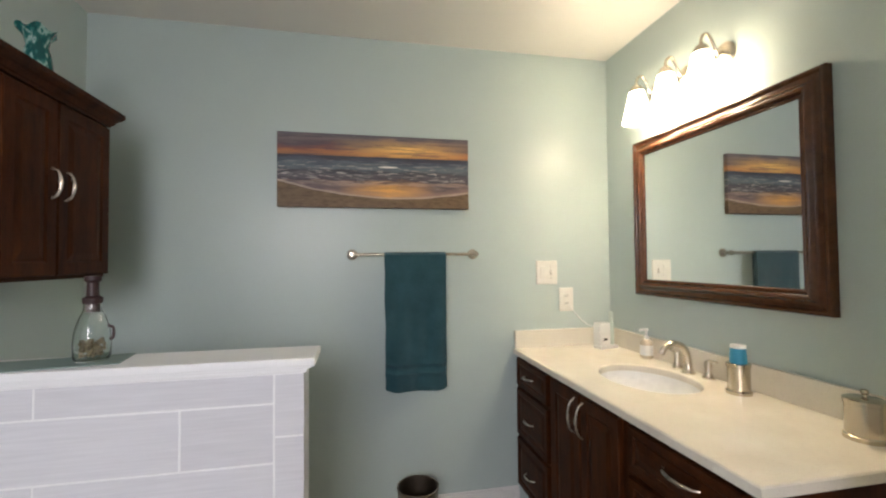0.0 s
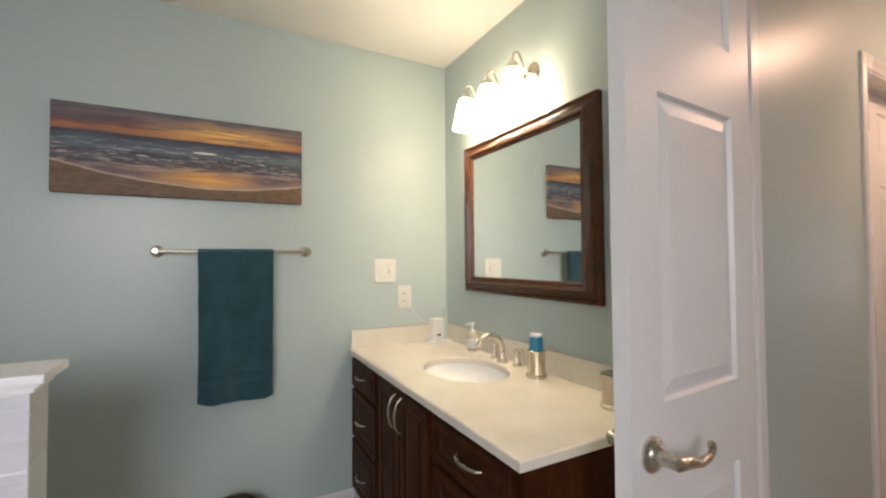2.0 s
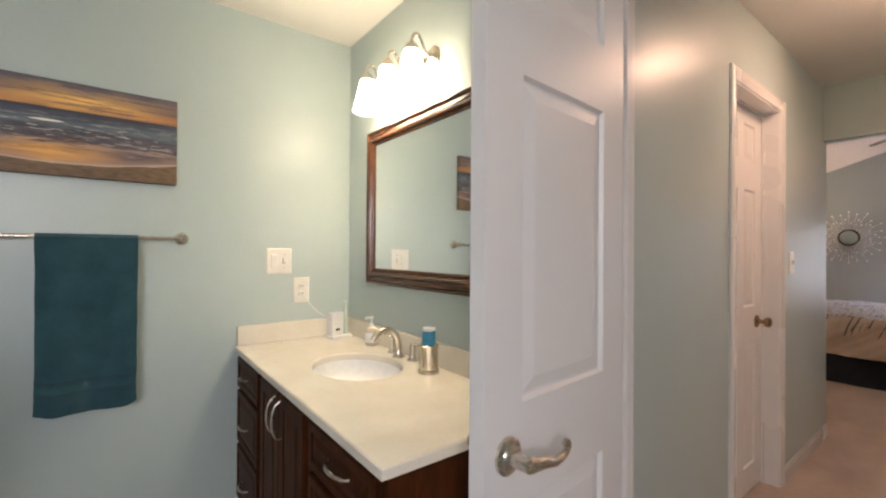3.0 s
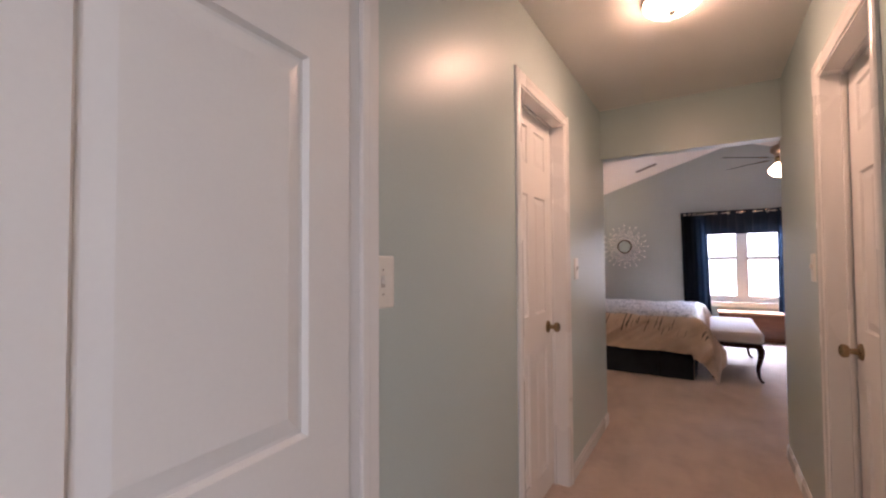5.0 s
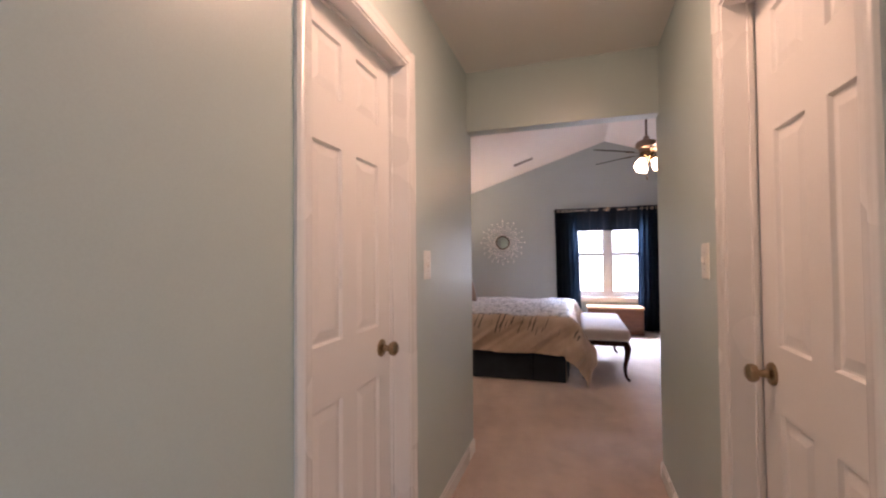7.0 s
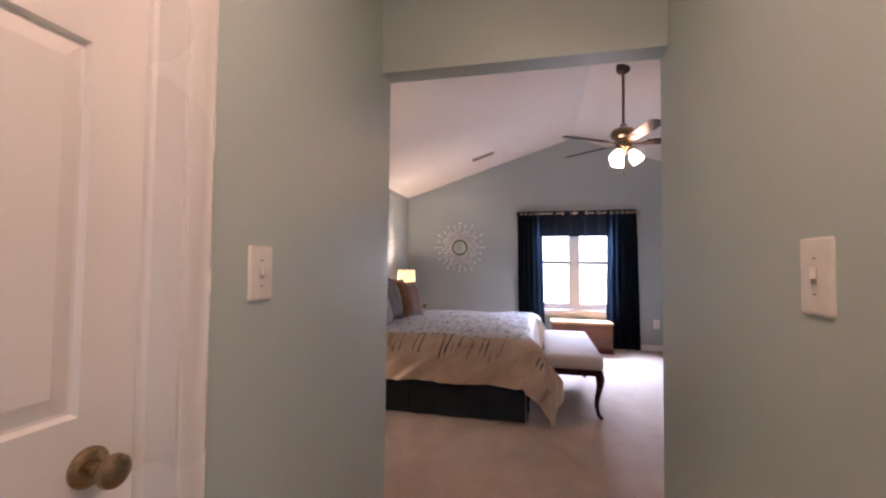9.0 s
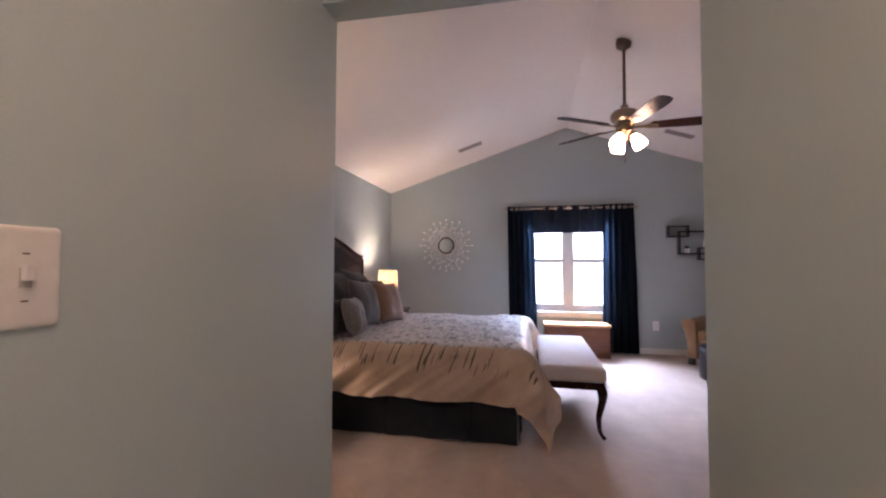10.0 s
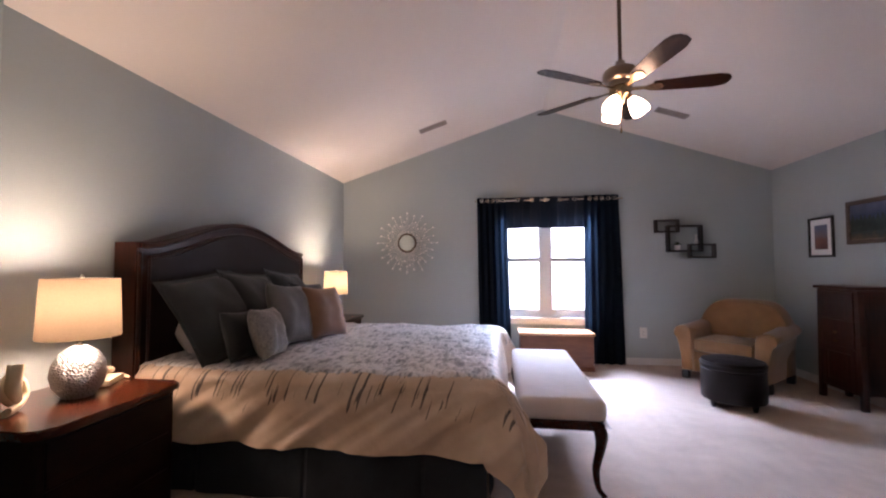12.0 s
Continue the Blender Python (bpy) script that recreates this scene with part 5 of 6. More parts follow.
def draped_comforter():
    """A quilted cover: flat on the mattress, rolled over its edges, hanging in folds, its corners falling to the floor."""
    bm = bmesh.new()
    uv = bm.loops.layers.uv.new("cloth")
    SIDE, DROP, L = 0.428, 0.445, HEAD - FOOT
    r, flare = 0.075, 0.07
    na, nb = 190, 170
    A = HWID - 0.02 + SIDE
    B = L + DROP
    grid, info = [], {}
    for j in range(nb + 1):
        b = B * j / nb
        row = []
        for i in range(na + 1):
            a = -A + 2 * A * i / na
            sx = 1 if a > 0 else -1
            da, db = max(0, abs(a) - (HWID - 0.02)), max(0, b - L)
            D = (da ** 3 + db ** 3) ** (1 / 3)
            arc = r * math.pi / 2
            if D < arc:
                out, down = r * math.sin(D / r), r * (1 - math.cos(D / r))
            else:
                out, down = r + flare * (D - arc), r + (0.985 + 0.20 * min(da, db) / DROP) * (D - arc)
            ux, uy = (da / math.hypot(da, db), db / math.hypot(da, db)) if D > 1e-6 else (0, 0)
            along = b if da > db else a
            hang = max(0, D - 0.10) / DROP
            lean = along + 0.60 * hang
            drift = lean + 0.10 * noise.noise((along * 2.1, hang * 0.8, 0.3))
            fold = (0.024 * hang * math.sin(drift * 11.5) + 0.014 * hang * math.sin(drift * 23.0 + 1.3) + 0.050 * hang ** 0.8 * noise.noise((lean * 4.2, hang * 0.7, 9))
                    + 0.022 * min(1, hang * 3) * noise.noise((lean * 11.0, hang * 0.9, 4)))
            corner = min(da, db) / DROP
            out += fold * (1 - 0.3 * corner) + 0.10 * corner
            z = TOPZ + 0.016 - down
            if D < arc:
                z += 0.016 * noise.noise((a * 4, b * 4, 1)) + 0.010 * noise.noise((a * 12, b * 12, 2)) - 0.006
            z += 0.012 * hang * noise.noise((along * 3.2, 4, 1)) - 0.15 * corner ** 0.28 * min(1, hang) ** 1.5
            # towards the pillows the cover rises a little
            z += 0.015 * max(0, 1 - b / 0.5) * (1 - min(1, D * 5))
            x = sx * (min(abs(a), HWID - 0.02) + out * ux)
            y = HEAD - (min(b, L) + out * uy) - 0.17 * min(1, max(0, (abs(a) - HWID + 0.16) / 0.14)) * min(1, db / 0.36) * (1 - 0.65 * min(1, corner))
            z = max(z, 0.012 + 0.004 * noise.noise((a * 9, b * 9, 3)))
            v = bm.verts.new((x, y, z))
            info[v] = (max(da, db) - 0.035 if D > 0 else -0.03, along)
            row.append(v)
        grid.append(row)
    for j in range(nb):
        for i in range(na):
            f = bm.faces.new((grid[j][i], grid[j][i + 1], grid[j + 1][i + 1], grid[j + 1][i]))
            for lp in f.loops:
                lp[uv].uv = info[lp.vert]
    bm.normal_update()
    inner = [[bm.verts.new(v.co - v.normal * (0.012 if grid[nb // 2][na // 2].normal.z > 0 else -0.012)) for v in row] for row in grid]
    for row in inner:
        for v in row:
            v.co.z = max(v.co.z, 0.004)
    for j in range(nb):
        for i in range(na):
            f = bm.faces.new((inner[j][i], inner[j + 1][i], inner[j + 1][i + 1], inner[j][i + 1]))
            for lp, v in zip(f.loops, (grid[j][i], grid[j + 1][i], grid[j + 1][i + 1], grid[j][i + 1])):
                lp[uv].uv = info[v]
    for j in range(nb):
        for i in (0, na):
            bm.faces.new((grid[j][i], grid[j + 1][i], inner[j + 1][i], inner[j][i]))
    for i in range(na):
        for j in (0, nb):
            bm.faces.new((grid[j][i], grid[j][i + 1], inner[j][i + 1], inner[j][i]))
    return bm


cf = thing("comforter", "tan satin comforter with silver embroidered top and dark streaks", "comforter", (BCX, 0, 0))
for name, on_top, lab in (("top_panel", True, "silver embroidered top"), ("side_drape", False, "tan satin sides with dark stitched streaks")):
    bm = draped_comforter()
    lay = bm.loops.layers.uv["cloth"]
    bmesh.ops.delete(bm, geom=[f for f in bm.faces if (all(lp[lay].uv.x < 0 for lp in f.loops)) != on_top], context="FACES")
    part(name, bm, COMFORTER, cf, lab)


def cushion(name, label, w, h, t, material, loc, lean, rz, rx2=0.0, flange=0.0, category="pillow"):
    """A stuffed pillow that stands on its lower edge and leans back."""
    bm = bmesh.new()
    n = 26
    sides = []
    for s in (-1, 1):
        g = []
        for j in range(n + 1):
            v = -1 + 2 * j / n
            row = []
            for i in range(n + 1):
                u = -1 + 2 * i / n
                e = 1.0 - flange
                pu, pv = min(1, abs(u) / e), min(1, abs(v) / e)
                puff = ((1 - pu ** 3) * (1 - pv ** 3)) ** 0.55 if pu < 1 and pv < 1 else 0
                puff *= 1 + 0.10 * noise.noise((u * 2.2 + loc[0] * 3, v * 2.2, s))
                x = w / 2 * u * (1 - 0.075 * (1 - v * v) * (1 - flange * 4 if flange else 1))
                z = h / 2 * v * (1 - 0.075 * (1 - u * u) * (1 - flange * 4 if flange else 1))
                y = s * (t / 2 * puff + 0.002) + 0.012 * noise.noise((u * 1.7, v * 1.7, loc[0]))
                row.append(bm.verts.new((x, y, z + h / 2)))
            g.append(row)
        sides.append(g)
        for j in range(n):
            for i in range(n):
                q = (g[j][i], g[j][i + 1], g[j + 1][i + 1], g[j + 1][i])
                bm.faces.new(q if s < 0 else q[::-1])
    a, b = sides
    ring = lambda g: [g[0][i] for i in range(n)] + [g[j][n] for j in range(n)] + [g[n][n - i] for i in range(n)] + [g[n - j][0] for j in range(n)]
    ra, rb = ring(a), ring(b)
    for i in range(len(ra)):
        k = (i + 1) % len(ra)
        bm.faces.new((ra[i], rb[i], rb[k], ra[k]))
    ob = tagged(finish(name, bm, material, True), label, category)
    ob.matrix_world = Matrix.Translation(loc) @ Euler((0, 0, radians(rz))).to_matrix().to_4x4() @ Euler((radians(-lean), radians(rx2), 0)).to_matrix().to_4x4()
    if flange:
        # the stitched line inside the flat border, on the face that looks into the room
        e, line = 1.0 - flange, []
        corners = ((-e, -e), (e, -e), (e, e), (-e, e), (-e, -e))
        for (ua, va), (ub, vb) in zip(corners, corners[1:]):
            for q in range(8):
                u, v = ua + (ub - ua) * q / 8, va + (vb - va) * q / 8
                x = w / 2 * u * (1 - 0.075 * (1 - v * v) * (1 - flange * 4))
                z = h / 2 * v * (1 - 0.075 * (1 - u * u) * (1 - flange * 4))
                line.append((x, -0.004 + 0.012 * noise.noise((u * 1.7, v * 1.7, loc[0])), z + h / 2))
        part("stitched_seam", tube(bmesh.new(), line + line[:1], 0.0032, 6), material, ob)
    return ob


PZ = TOPZ + 0.016
cushion("sleeping_pillow", "cream pillow tucked behind the shams", 0.70, 0.46, 0.17, BENCHC, (8.30, 2.58, PZ - 0.02), 46, 0)
cushion("sleeping_pillow", "cream pillow tucked behind the shams", 0.70, 0.46, 0.17, BENCHC, (9.10, 2.58, PZ - 0.02), 46, 0)
cushion("euro_sham", "large charcoal square pillow leaning on the headboard", 0.62, 0.58, 0.16, SHAM, (8.06, 2.34, PZ - 0.01), 31, -3, -6, 0.09)
cushion("euro_sham", "large charcoal square pillow overlapping its neighbour", 0.64, 0.58, 0.18, SHAM, (8.44, 2.31, PZ), 31, 3, 4, 0.09)
cushion("euro_sham", "large charcoal square pillow leaning on the headboard", 0.66, 0.58, 0.17, SHAM, (9.06, 2.36, PZ), 31, 4, 5, 0.09)
cushion("throw_pillow", "grey woven square throw pillow", 0.44, 0.43, 0.18, GREYP, (8.42, 2.17, PZ), 17, -2, 5)
cushion("throw_pillow", "slate grey square throw pillow behind the tan one", 0.44, 0.43, 0.15, SHAM, (8.84, 2.20, PZ), 20, -6, 4)
cushion("throw_pillow", "tan suede square throw pillow", 0.43, 0.40, 0.17, TANP, (8.74, 2.055, PZ), 19, -10, 3)
cushion("throw_pillow", "small silver satin throw pillow", 0.35, 0.30, 0.15, SILVERP, (8.02, 2.105, PZ), 17, 10, 3)
# Added pillow: gives the silver one its dark left side.
cushion("throw_pillow", "charcoal pillow standing in for the dark flank of the silver one", 0.30, 0.29, 0.16, SHAM, (7.95, 2.215, PZ), 19, -10, 2)


# ---------------------------------------------------------------- bench at the foot
def cabriole(parent, x, y, sx, sy, top, material, r=1.0, label=""):
    """An S-curved leg that swings out at the knee and ends in a small foot."""
    o = Vector((sx, sy, 0)).normalized()
    h = top
    line = curve([Vector((x, y, h)), Vector((x, y, h * 0.86)) + o * 0.018, Vector((x, y, h * 0.66)) + o * 0.012, Vector((x, y, h * 0.38)) - o * 0.010, Vector((x, y, h * 0.14)) - o * 0.002, Vector((x, y, 0.016)) + o * 0.020, Vector((x, y, 0.002)) + o * 0.034], 7)
    k = len(line)
    radii = []
    for i in range(k):
        t = i / (k - 1)
        radii.append(r * (0.030 - 0.004 * t + 0.006 * math.exp(-((t - 0.15) / 0.12) ** 2) - 0.013 * min(1, max(0, (t - 0.2) / 0.5)) + 0.004 * max(0, (t - 0.85) / 0.15)))
    return part("leg", tube(bmesh.new(), line, radii, 12), material, parent, label)


def make_bench():
    x0, x1, y0, y1 = 7.955, 9.345, 0.228, 0.690
    b = thing("upholstered_bench", "cream upholstered bench on dark carved cabriole legs", "bench", (0, 0, 0))
    bm = box(bmesh.new(), x0, y0, 0.392, x1, y1, 0.508, 0.046, 4)
    part("cushion", bm, BENCHC, b, "cream padded seat")
    part("piping", tube(bmesh.new(), curve([(x0 + 0.004, y0 + 0.02, 0.396), (x0 + 0.02, y0 + 0.004, 0.396), (x1 - 0.02, y0 + 0.004, 0.396), (x1 - 0.004, y0 + 0.02, 0.396)], 4), 0.005, 8), BENCHC, b)
    part("apron", boxes((x0 + 0.012, y0 + 0.012, 0.345, x1 - 0.012, y1 - 0.012, 0.396), bevel=0.008), MAHOG, b)
    for x, sx in ((x0 + 0.045, -1), (x1 - 0.045, 1)):
        for y, sy in ((y0 + 0.045, -1), (y1 - 0.045, 1)):
            cabriole(b, x, y, sx * 0.4, sy, 0.37, MAHOG)


make_bench()


# ---------------------------------------------------------------- bedside
def nightstand(label, x0, x1, y0, group):
    n = thing("nightstand", label, "nightstand", (0, 0, 0), group=group)
    y1 = BN - 0.016
    bm = bmesh.new()
    for z0, z1, d in ((0.600, 0.614, 0.008), (0.614, 0.640, 0.022)):
        rr = 0.07
        loop = [(x1 + d, y1, 0), *[(x1 + d - rr + rr * math.cos(radians(-a)), y0 - d + rr + rr * math.sin(radians(-a)), 0) for a in range(0, 91, 15)],
                *[(x0 - d + rr + rr * math.cos(radians(-a)), y0 - d + rr + rr * math.sin(radians(-a)), 0) for a in range(90, 181, 15)], (x0 - d, y1, 0)]
        prism(bm, loop, (0, 0, z0), (0, 0, z1))
    es = [e for e in bm.edges if abs(e.verts[0].co.z - e.verts[1].co.z) < 1e-5 and abs(e.verts[0].co.z - 0.640) < 1e-4]
    bmesh.ops.bevel(bm, geom=es, offset=0.007, segments=3, affect="EDGES")
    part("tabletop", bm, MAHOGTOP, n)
    # Body, drawers and feet carry their shade in the wood colour.
    part("body", boxes((x0 + 0.012, y0 + 0.016, 0.07, x1 - 0.012, y1, 0.601), bevel=0.006), SHADEDW, n)
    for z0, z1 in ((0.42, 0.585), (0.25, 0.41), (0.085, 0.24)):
        part("drawer", boxes((x0 + 0.035, y0 + 0.006, z0, x1 - 0.035, y0 + 0.020, z1), bevel=0.005), SHADEDW, n)
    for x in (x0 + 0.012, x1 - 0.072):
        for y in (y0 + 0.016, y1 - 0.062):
            part("foot", boxes((x, y, 0.0, x + 0.06, y + 0.06, 0.072), bevel=0.008), SHADEDW, n)


nightstand("dark mahogany nightstand with rounded glossy top", 6.925, 7.560, 2.352, "bedside tables")
nightstand("dark mahogany nightstand with rounded glossy top", 9.860, 10.490, 2.400, "bedside tables")


def table_lamp(x, y, k, group="bedside lamps"):
    l = thing("table_lamp", "lit table lamp with hammered silver base and cream drum shade", "table lamp", (x, y, 0.6405), group=group)
    part("base", lathe(bmesh.new(), [(0, 0), (0.052 * k, 0), (0.060 * k, 0.008), (0.085 * k, 0.045), (0.097 * k, 0.095), (0.090 * k, 0.145), (0.066 * k, 0.190), (0.034 * k, 0.214), (0.026 * k, 0.220), (0, 0.220)], 40), HAMMER, l, "hammered silver ball base")
    part("stem", lathe(bmesh.new(), [(0.012, 0.218), (0.012, 0.26), (0.006, 0.262), (0.006, 0.515), (0.010, 0.517), (0.008, 0.532), (0, 0.534)], 20), NICKEL, l)
    part("shade", lathe(bmesh.new(), [(0.143 * k, 0.258), (0.133 * k, 0.515), (0.131 * k, 0.515), (0.141 * k, 0.258), (0.143 * k, 0.258)], 56), LINEN, l, "glowing cream linen drum shade")
    bm = bmesh.new()
    for a in (0, 120, 240):
        tube(bm, [(0, 0, 0.505), (0.134 * k * math.cos(radians(a)), 0.134 * k * math.sin(radians(a)), 0.505)], 0.002, 6)
    part("shade_spider", bm, NICKEL, l)


table_lamp(7.285, 2.610, 1.04)
table_lamp(10.190, 2.620, 0.93)

ph = thing("telephone", "cream corded desk telephone", "telephone", (7.475, 2.690, 0.6405), 25)
part("phone_base", boxes((-0.085, -0.060, 0, 0.085, 0.060, 0.030), bevel=0.012), CREAM, ph)
bm = tube(bmesh.new(), curve([(-0.085, 0.0, 0.046), (-0.05, 0, 0.058), (0.0, 0, 0.062), (0.05, 0, 0.058), (0.085, 0.0, 0.046)]), [0.017] * 8 + [0.012] * 17 + [0.017] * 8, 12)
part("handset", bm, CREAM, ph)
part("coil_cord", tube(bmesh.new(), [(0.085 + 0.006 * math.cos(i * 0.9) + 0.02 * math.sin(i * 0.05), -0.03 - i * 0.0006 + 0.006 * math.sin(i * 0.9), 0.010 + 0.002 * math.cos(i * 0.9)) for i in range(90)], 0.0022, 6), CREAM, ph)

lp = thing("loop_sculpture", "cream ceramic ribbon loop sculpture", "sculpture", (7.060, 2.640, 0.6405), 30)
part("ribbon", tube(bmesh.new(), curve([(-0.055, 0, 0.014), (0.020, 0.0, 0.016), (0.075, 0, 0.055), (0.060, 0.01, 0.120), (0.0, 0.012, 0.130), (-0.030, 0.01, 0.085), (0.0, 0.0, 0.05), (-0.035, -0.012, 0.10), (-0.02, -0.012, 0.19)], 8), 0.014, 12, 1.8), CREAM, lp)

# ---------------------------------------------------------------- window wall
ch = thing("cedar_chest", "low cedar blanket chest under the window", "chest", (0, 0, 0))
part("body", boxes((10.690, -0.270, 0.030, 11.040, 0.560, 0.405), bevel=0.004), CEDAR, ch, smooth=False)
part("lid", boxes((10.672, -0.286, 0.405, 11.048, 0.574, 0.433), bevel=0.006), CEDARTOP, ch, "light wood lid", smooth=False)
part("plinth", boxes((10.680, -0.280, 0.0, 11.044, 0.570, 0.060), bevel=0.006), CEDAR, ch, smooth=False)

sb = thing("sunburst_mirror", "round sunburst mirror with beaded silver rays", "mirror", (BX1 - 0.001, 2.015, 1.520), -90)
face = Euler((radians(90), 0, 0)).to_matrix().to_4x4()
part("glass", lathe(bmesh.new(), [(0, 0.020), (0.105, 0.020), (0.112, 0.014), (0.112, 0.004), (0, 0.004)], 48, face), MIRROR, sb, "round mirror glass")
part("ring", lathe(bmesh.new(), [(0.106, 0.018), (0.112, 0.026), (0.124, 0.024), (0.130, 0.012), (0.128, 0.003), (0.112, 0.003)], 48, face), BRONZE, sb)
rng = random.Random(5)
for i in range(48):
    a = 2 * math.pi * i / 48
    ln = (0.40, 0.29, 0.36, 0.24)[i % 4] + rng.uniform(-0.012, 0.012)
    d = Vector((math.cos(a), 0, math.sin(a)))
    bm = tube(bmesh.new(), [d * 0.12 + Vector((0, -0.012, 0)), d * ln + Vector((0, -0.012, 0))], 0.0026, 5)
    for q, r in ((ln, 0.0145), (ln - 0.075 - 0.03 * (i % 3), 0.0115), (0.150, 0.010 if i % 2 else 0.0)):
        if r:
            bmesh.ops.create_icosphere(bm, subdivisions=1, radius=r, matrix=Matrix.Translation(d * q + Vector((0, -0.014, 0))) @ Matrix.Diagonal((1, 0.45, 1, 1)))
    part("ray", bm, SILVERM, sb)

BY = BX1 - 0.001


def box_shelf(label, y0, z0, y1, z1, depth):
    """An open black frame on the window wall; y0 > y1 run southwards."""
    s = thing("box_shelf", label, "shelf", (BY, y0, z0), -90, group="black box shelves")
    w, h, t = y0 - y1, z1 - z0, 0.020
    part("bottom_board", boxes((0, -depth, 0, w, 0, t), bevel=0.002), BLACK, s, smooth=False)
    part("top_board", boxes((0, -depth, h - t, w, 0, h), bevel=0.002), BLACK, s, smooth=False)
    part("side_board", boxes((0, -depth, t, t, 0, h - t)), BLACK, s, smooth=False)
    part("side_board", boxes((w - t, -depth, t, w, 0, h - t)), BLACK, s, smooth=False)


box_shelf("small black open box shelf", -1.095, 1.615, -1.365, 1.772, 0.080)
box_shelf("larger black open box shelf", -1.230, 1.378, -1.620, 1.700, 0.095)
box_shelf("small black open box shelf", -1.478, 1.302, -1.770, 1.475, 0.080)
pp = thing("potted_succulent", "tiny dark plant in a white pot", "plant", (BY - 0.050, -1.345, 1.3985))
part("pot", lathe(bmesh.new(), [(0, 0), (0.026, 0), (0.034, 0.055), (0.034, 0.060), (0.029, 0.060), (0, 0.05)], 24), WHITEP, pp)
bm = bmesh.new()
for i in range(26):
    a, e = rng.uniform(0, 6.28), rng.uniform(0.3, 1.4)
    d = Vector((math.cos(a) * math.cos(e), math.sin(a) * math.cos(e), math.sin(e)))
    tube(bm, [Vector((0, 0, 0.052)), Vector((0, 0, 0.052)) + d * 0.030, Vector((0, 0, 0.052)) + d * 0.052], [0.004, 0.006, 0.001], 5, 0.4)
part("leaves", bm, plain("dark_green_leaf", (0.02, 0.045, 0.02), 0.5), pp)
vs = thing("bud_vase", "small slim pale vase on the shelf", "vase", (BY - 0.050, -1.560, 1.4765))
part("vase_body", lathe(bmesh.new(), [(0, 0), (0.016, 0), (0.022, 0.03), (0.010, 0.075), (0.012, 0.11), (0.009, 0.11), (0, 0.10)], 20), SILVERM, vs)

# ---------------------------------------------------------------- armchair, ottoman, cabinet, pictures
ac = thing("armchair", "wide tan chenille armchair with rolled arms", "armchair", (10.535, -1.690, 0.0), 223)
W2, DF, DB = 0.44, -0.375, 0.375


def rolled_arm(s):
    """Arm profile in local xz with a roll at the top, run from front to back, its front softened."""
    out = []
    xi, xo = W2 - 0.165, W2 - 0.015
    out.append((xi, 0.09)), out.append((xo - 0.035, 0.09)), out.append((xo - 0.030, 0.26)), out.append((xo + 0.005, 0.42))
    for k in range(11):
        a = radians(-50 + 230 * k / 10)
        out.append((W2 - 0.060 + 0.092 * math.cos(a), 0.500 + 0.068 * math.sin(a)))
    bm = bmesh.new()
    secs = []
    for y, sc, dz in ((DF + 0.000, 0.93, -0.006), (DF + 0.018, 1.0, 0.0), (DF + 0.2, 1.0, 0.004), (0.05, 1.0, 0.02), (0.30, 1.0, 0.05)):
        cxm = W2 - 0.085
        secs.append([bm.verts.new((s * (cxm + (x - cxm) * sc), y, 0.30 + (z - 0.30) * sc + (dz if z > 0.3 else 0))) for x, z in out])
    for a, b in zip(secs, secs[1:]):
        for i in range(len(out)):
            j = (i + 1) % len(out)
            bm.faces.new((a[i], a[j], b[j], b[i]))
    bm.faces.new(secs[0]), bm.faces.new(secs[-1])
    return bm


def chair_back():
    bm = bmesh.new()
    n = 30
    rings = []
    for y, sh, top in ((0.100, 0.03, -0.02), (0.115, 0.012, 0.0), (0.19, 0.0, 0.015), (0.30, 0.0, 0.02), (0.355, 0.012, 0.0), (0.375, 0.035, -0.02)):
        ring = [bm.verts.new((-W2 + 0.03 + sh, y, 0.10)), ]
        for i in range(n + 1):
            u = -1 + 2 * i / n
            zz = 0.60 + 0.205 * (1 - abs(u) ** 5) + 0.02 * (1 - u * u) + top
            ring.append(bm.verts.new(((W2 - 0.03 - sh) * u * (1 - 0.0), y + 0.07 * (zz - 0.4), zz)))
        ring.append(bm.verts.new((W2 - 0.03 - sh, y, 0.10)))
        rings.append(ring)
    for a, b in zip(rings, rings[1:]):
        for i in range(len(a)):
            j = (i + 1) % len(a)
            bm.faces.new((a[i], a[j], b[j], b[i]))
    bm.faces.new(rings[0]), bm.faces.new(rings[-1])
    return bm


part("backrest", chair_back(), ARMC, ac)
part("arm", rolled_arm(1), ARMC, ac)
part("arm", rolled_arm(-1), ARMC, ac)
part("seat_base", boxes((-W2 + 0.165, DF + 0.03, 0.09, W2 - 0.165, 0.14, 0.305), bevel=0.012), ARMC, ac)
part("seat_cushion", boxes((-W2 + 0.168, DF - 0.005, 0.308, W2 - 0.168, 0.14, 0.445), bevel=0.040), ARMC, ac)
for x in (-W2 + 0.07, W2 - 0.07):
    for y in (DF + 0.06, DB - 0.07):
        part("foot", boxes((x - 0.035, y - 0.035, 0, x + 0.035, y + 0.035, 0.092), bevel=0.010), BLACK, ac, "dark block foot")

ot = thing("round_ottoman", "round dark brown leather storage ottoman", "ottoman", (9.685, -1.225, 0.0))
part("drum", lathe(bmesh.new(), [(0, 0.055), (0.238, 0.055), (0.244, 0.065), (0.246, 0.20), (0.244, 0.310), (0.236, 0.317), (0, 0.317)], 56), LEATHER, ot)
part("lid", lathe(bmesh.new(), [(0.236, 0.318), (0.246, 0.323), (0.248, 0.335), (0.248, 0.360), (0.239, 0.383), (0.19, 0.397), (0.10, 0.404), (0, 0.405)], 56), LEATHER, ot)
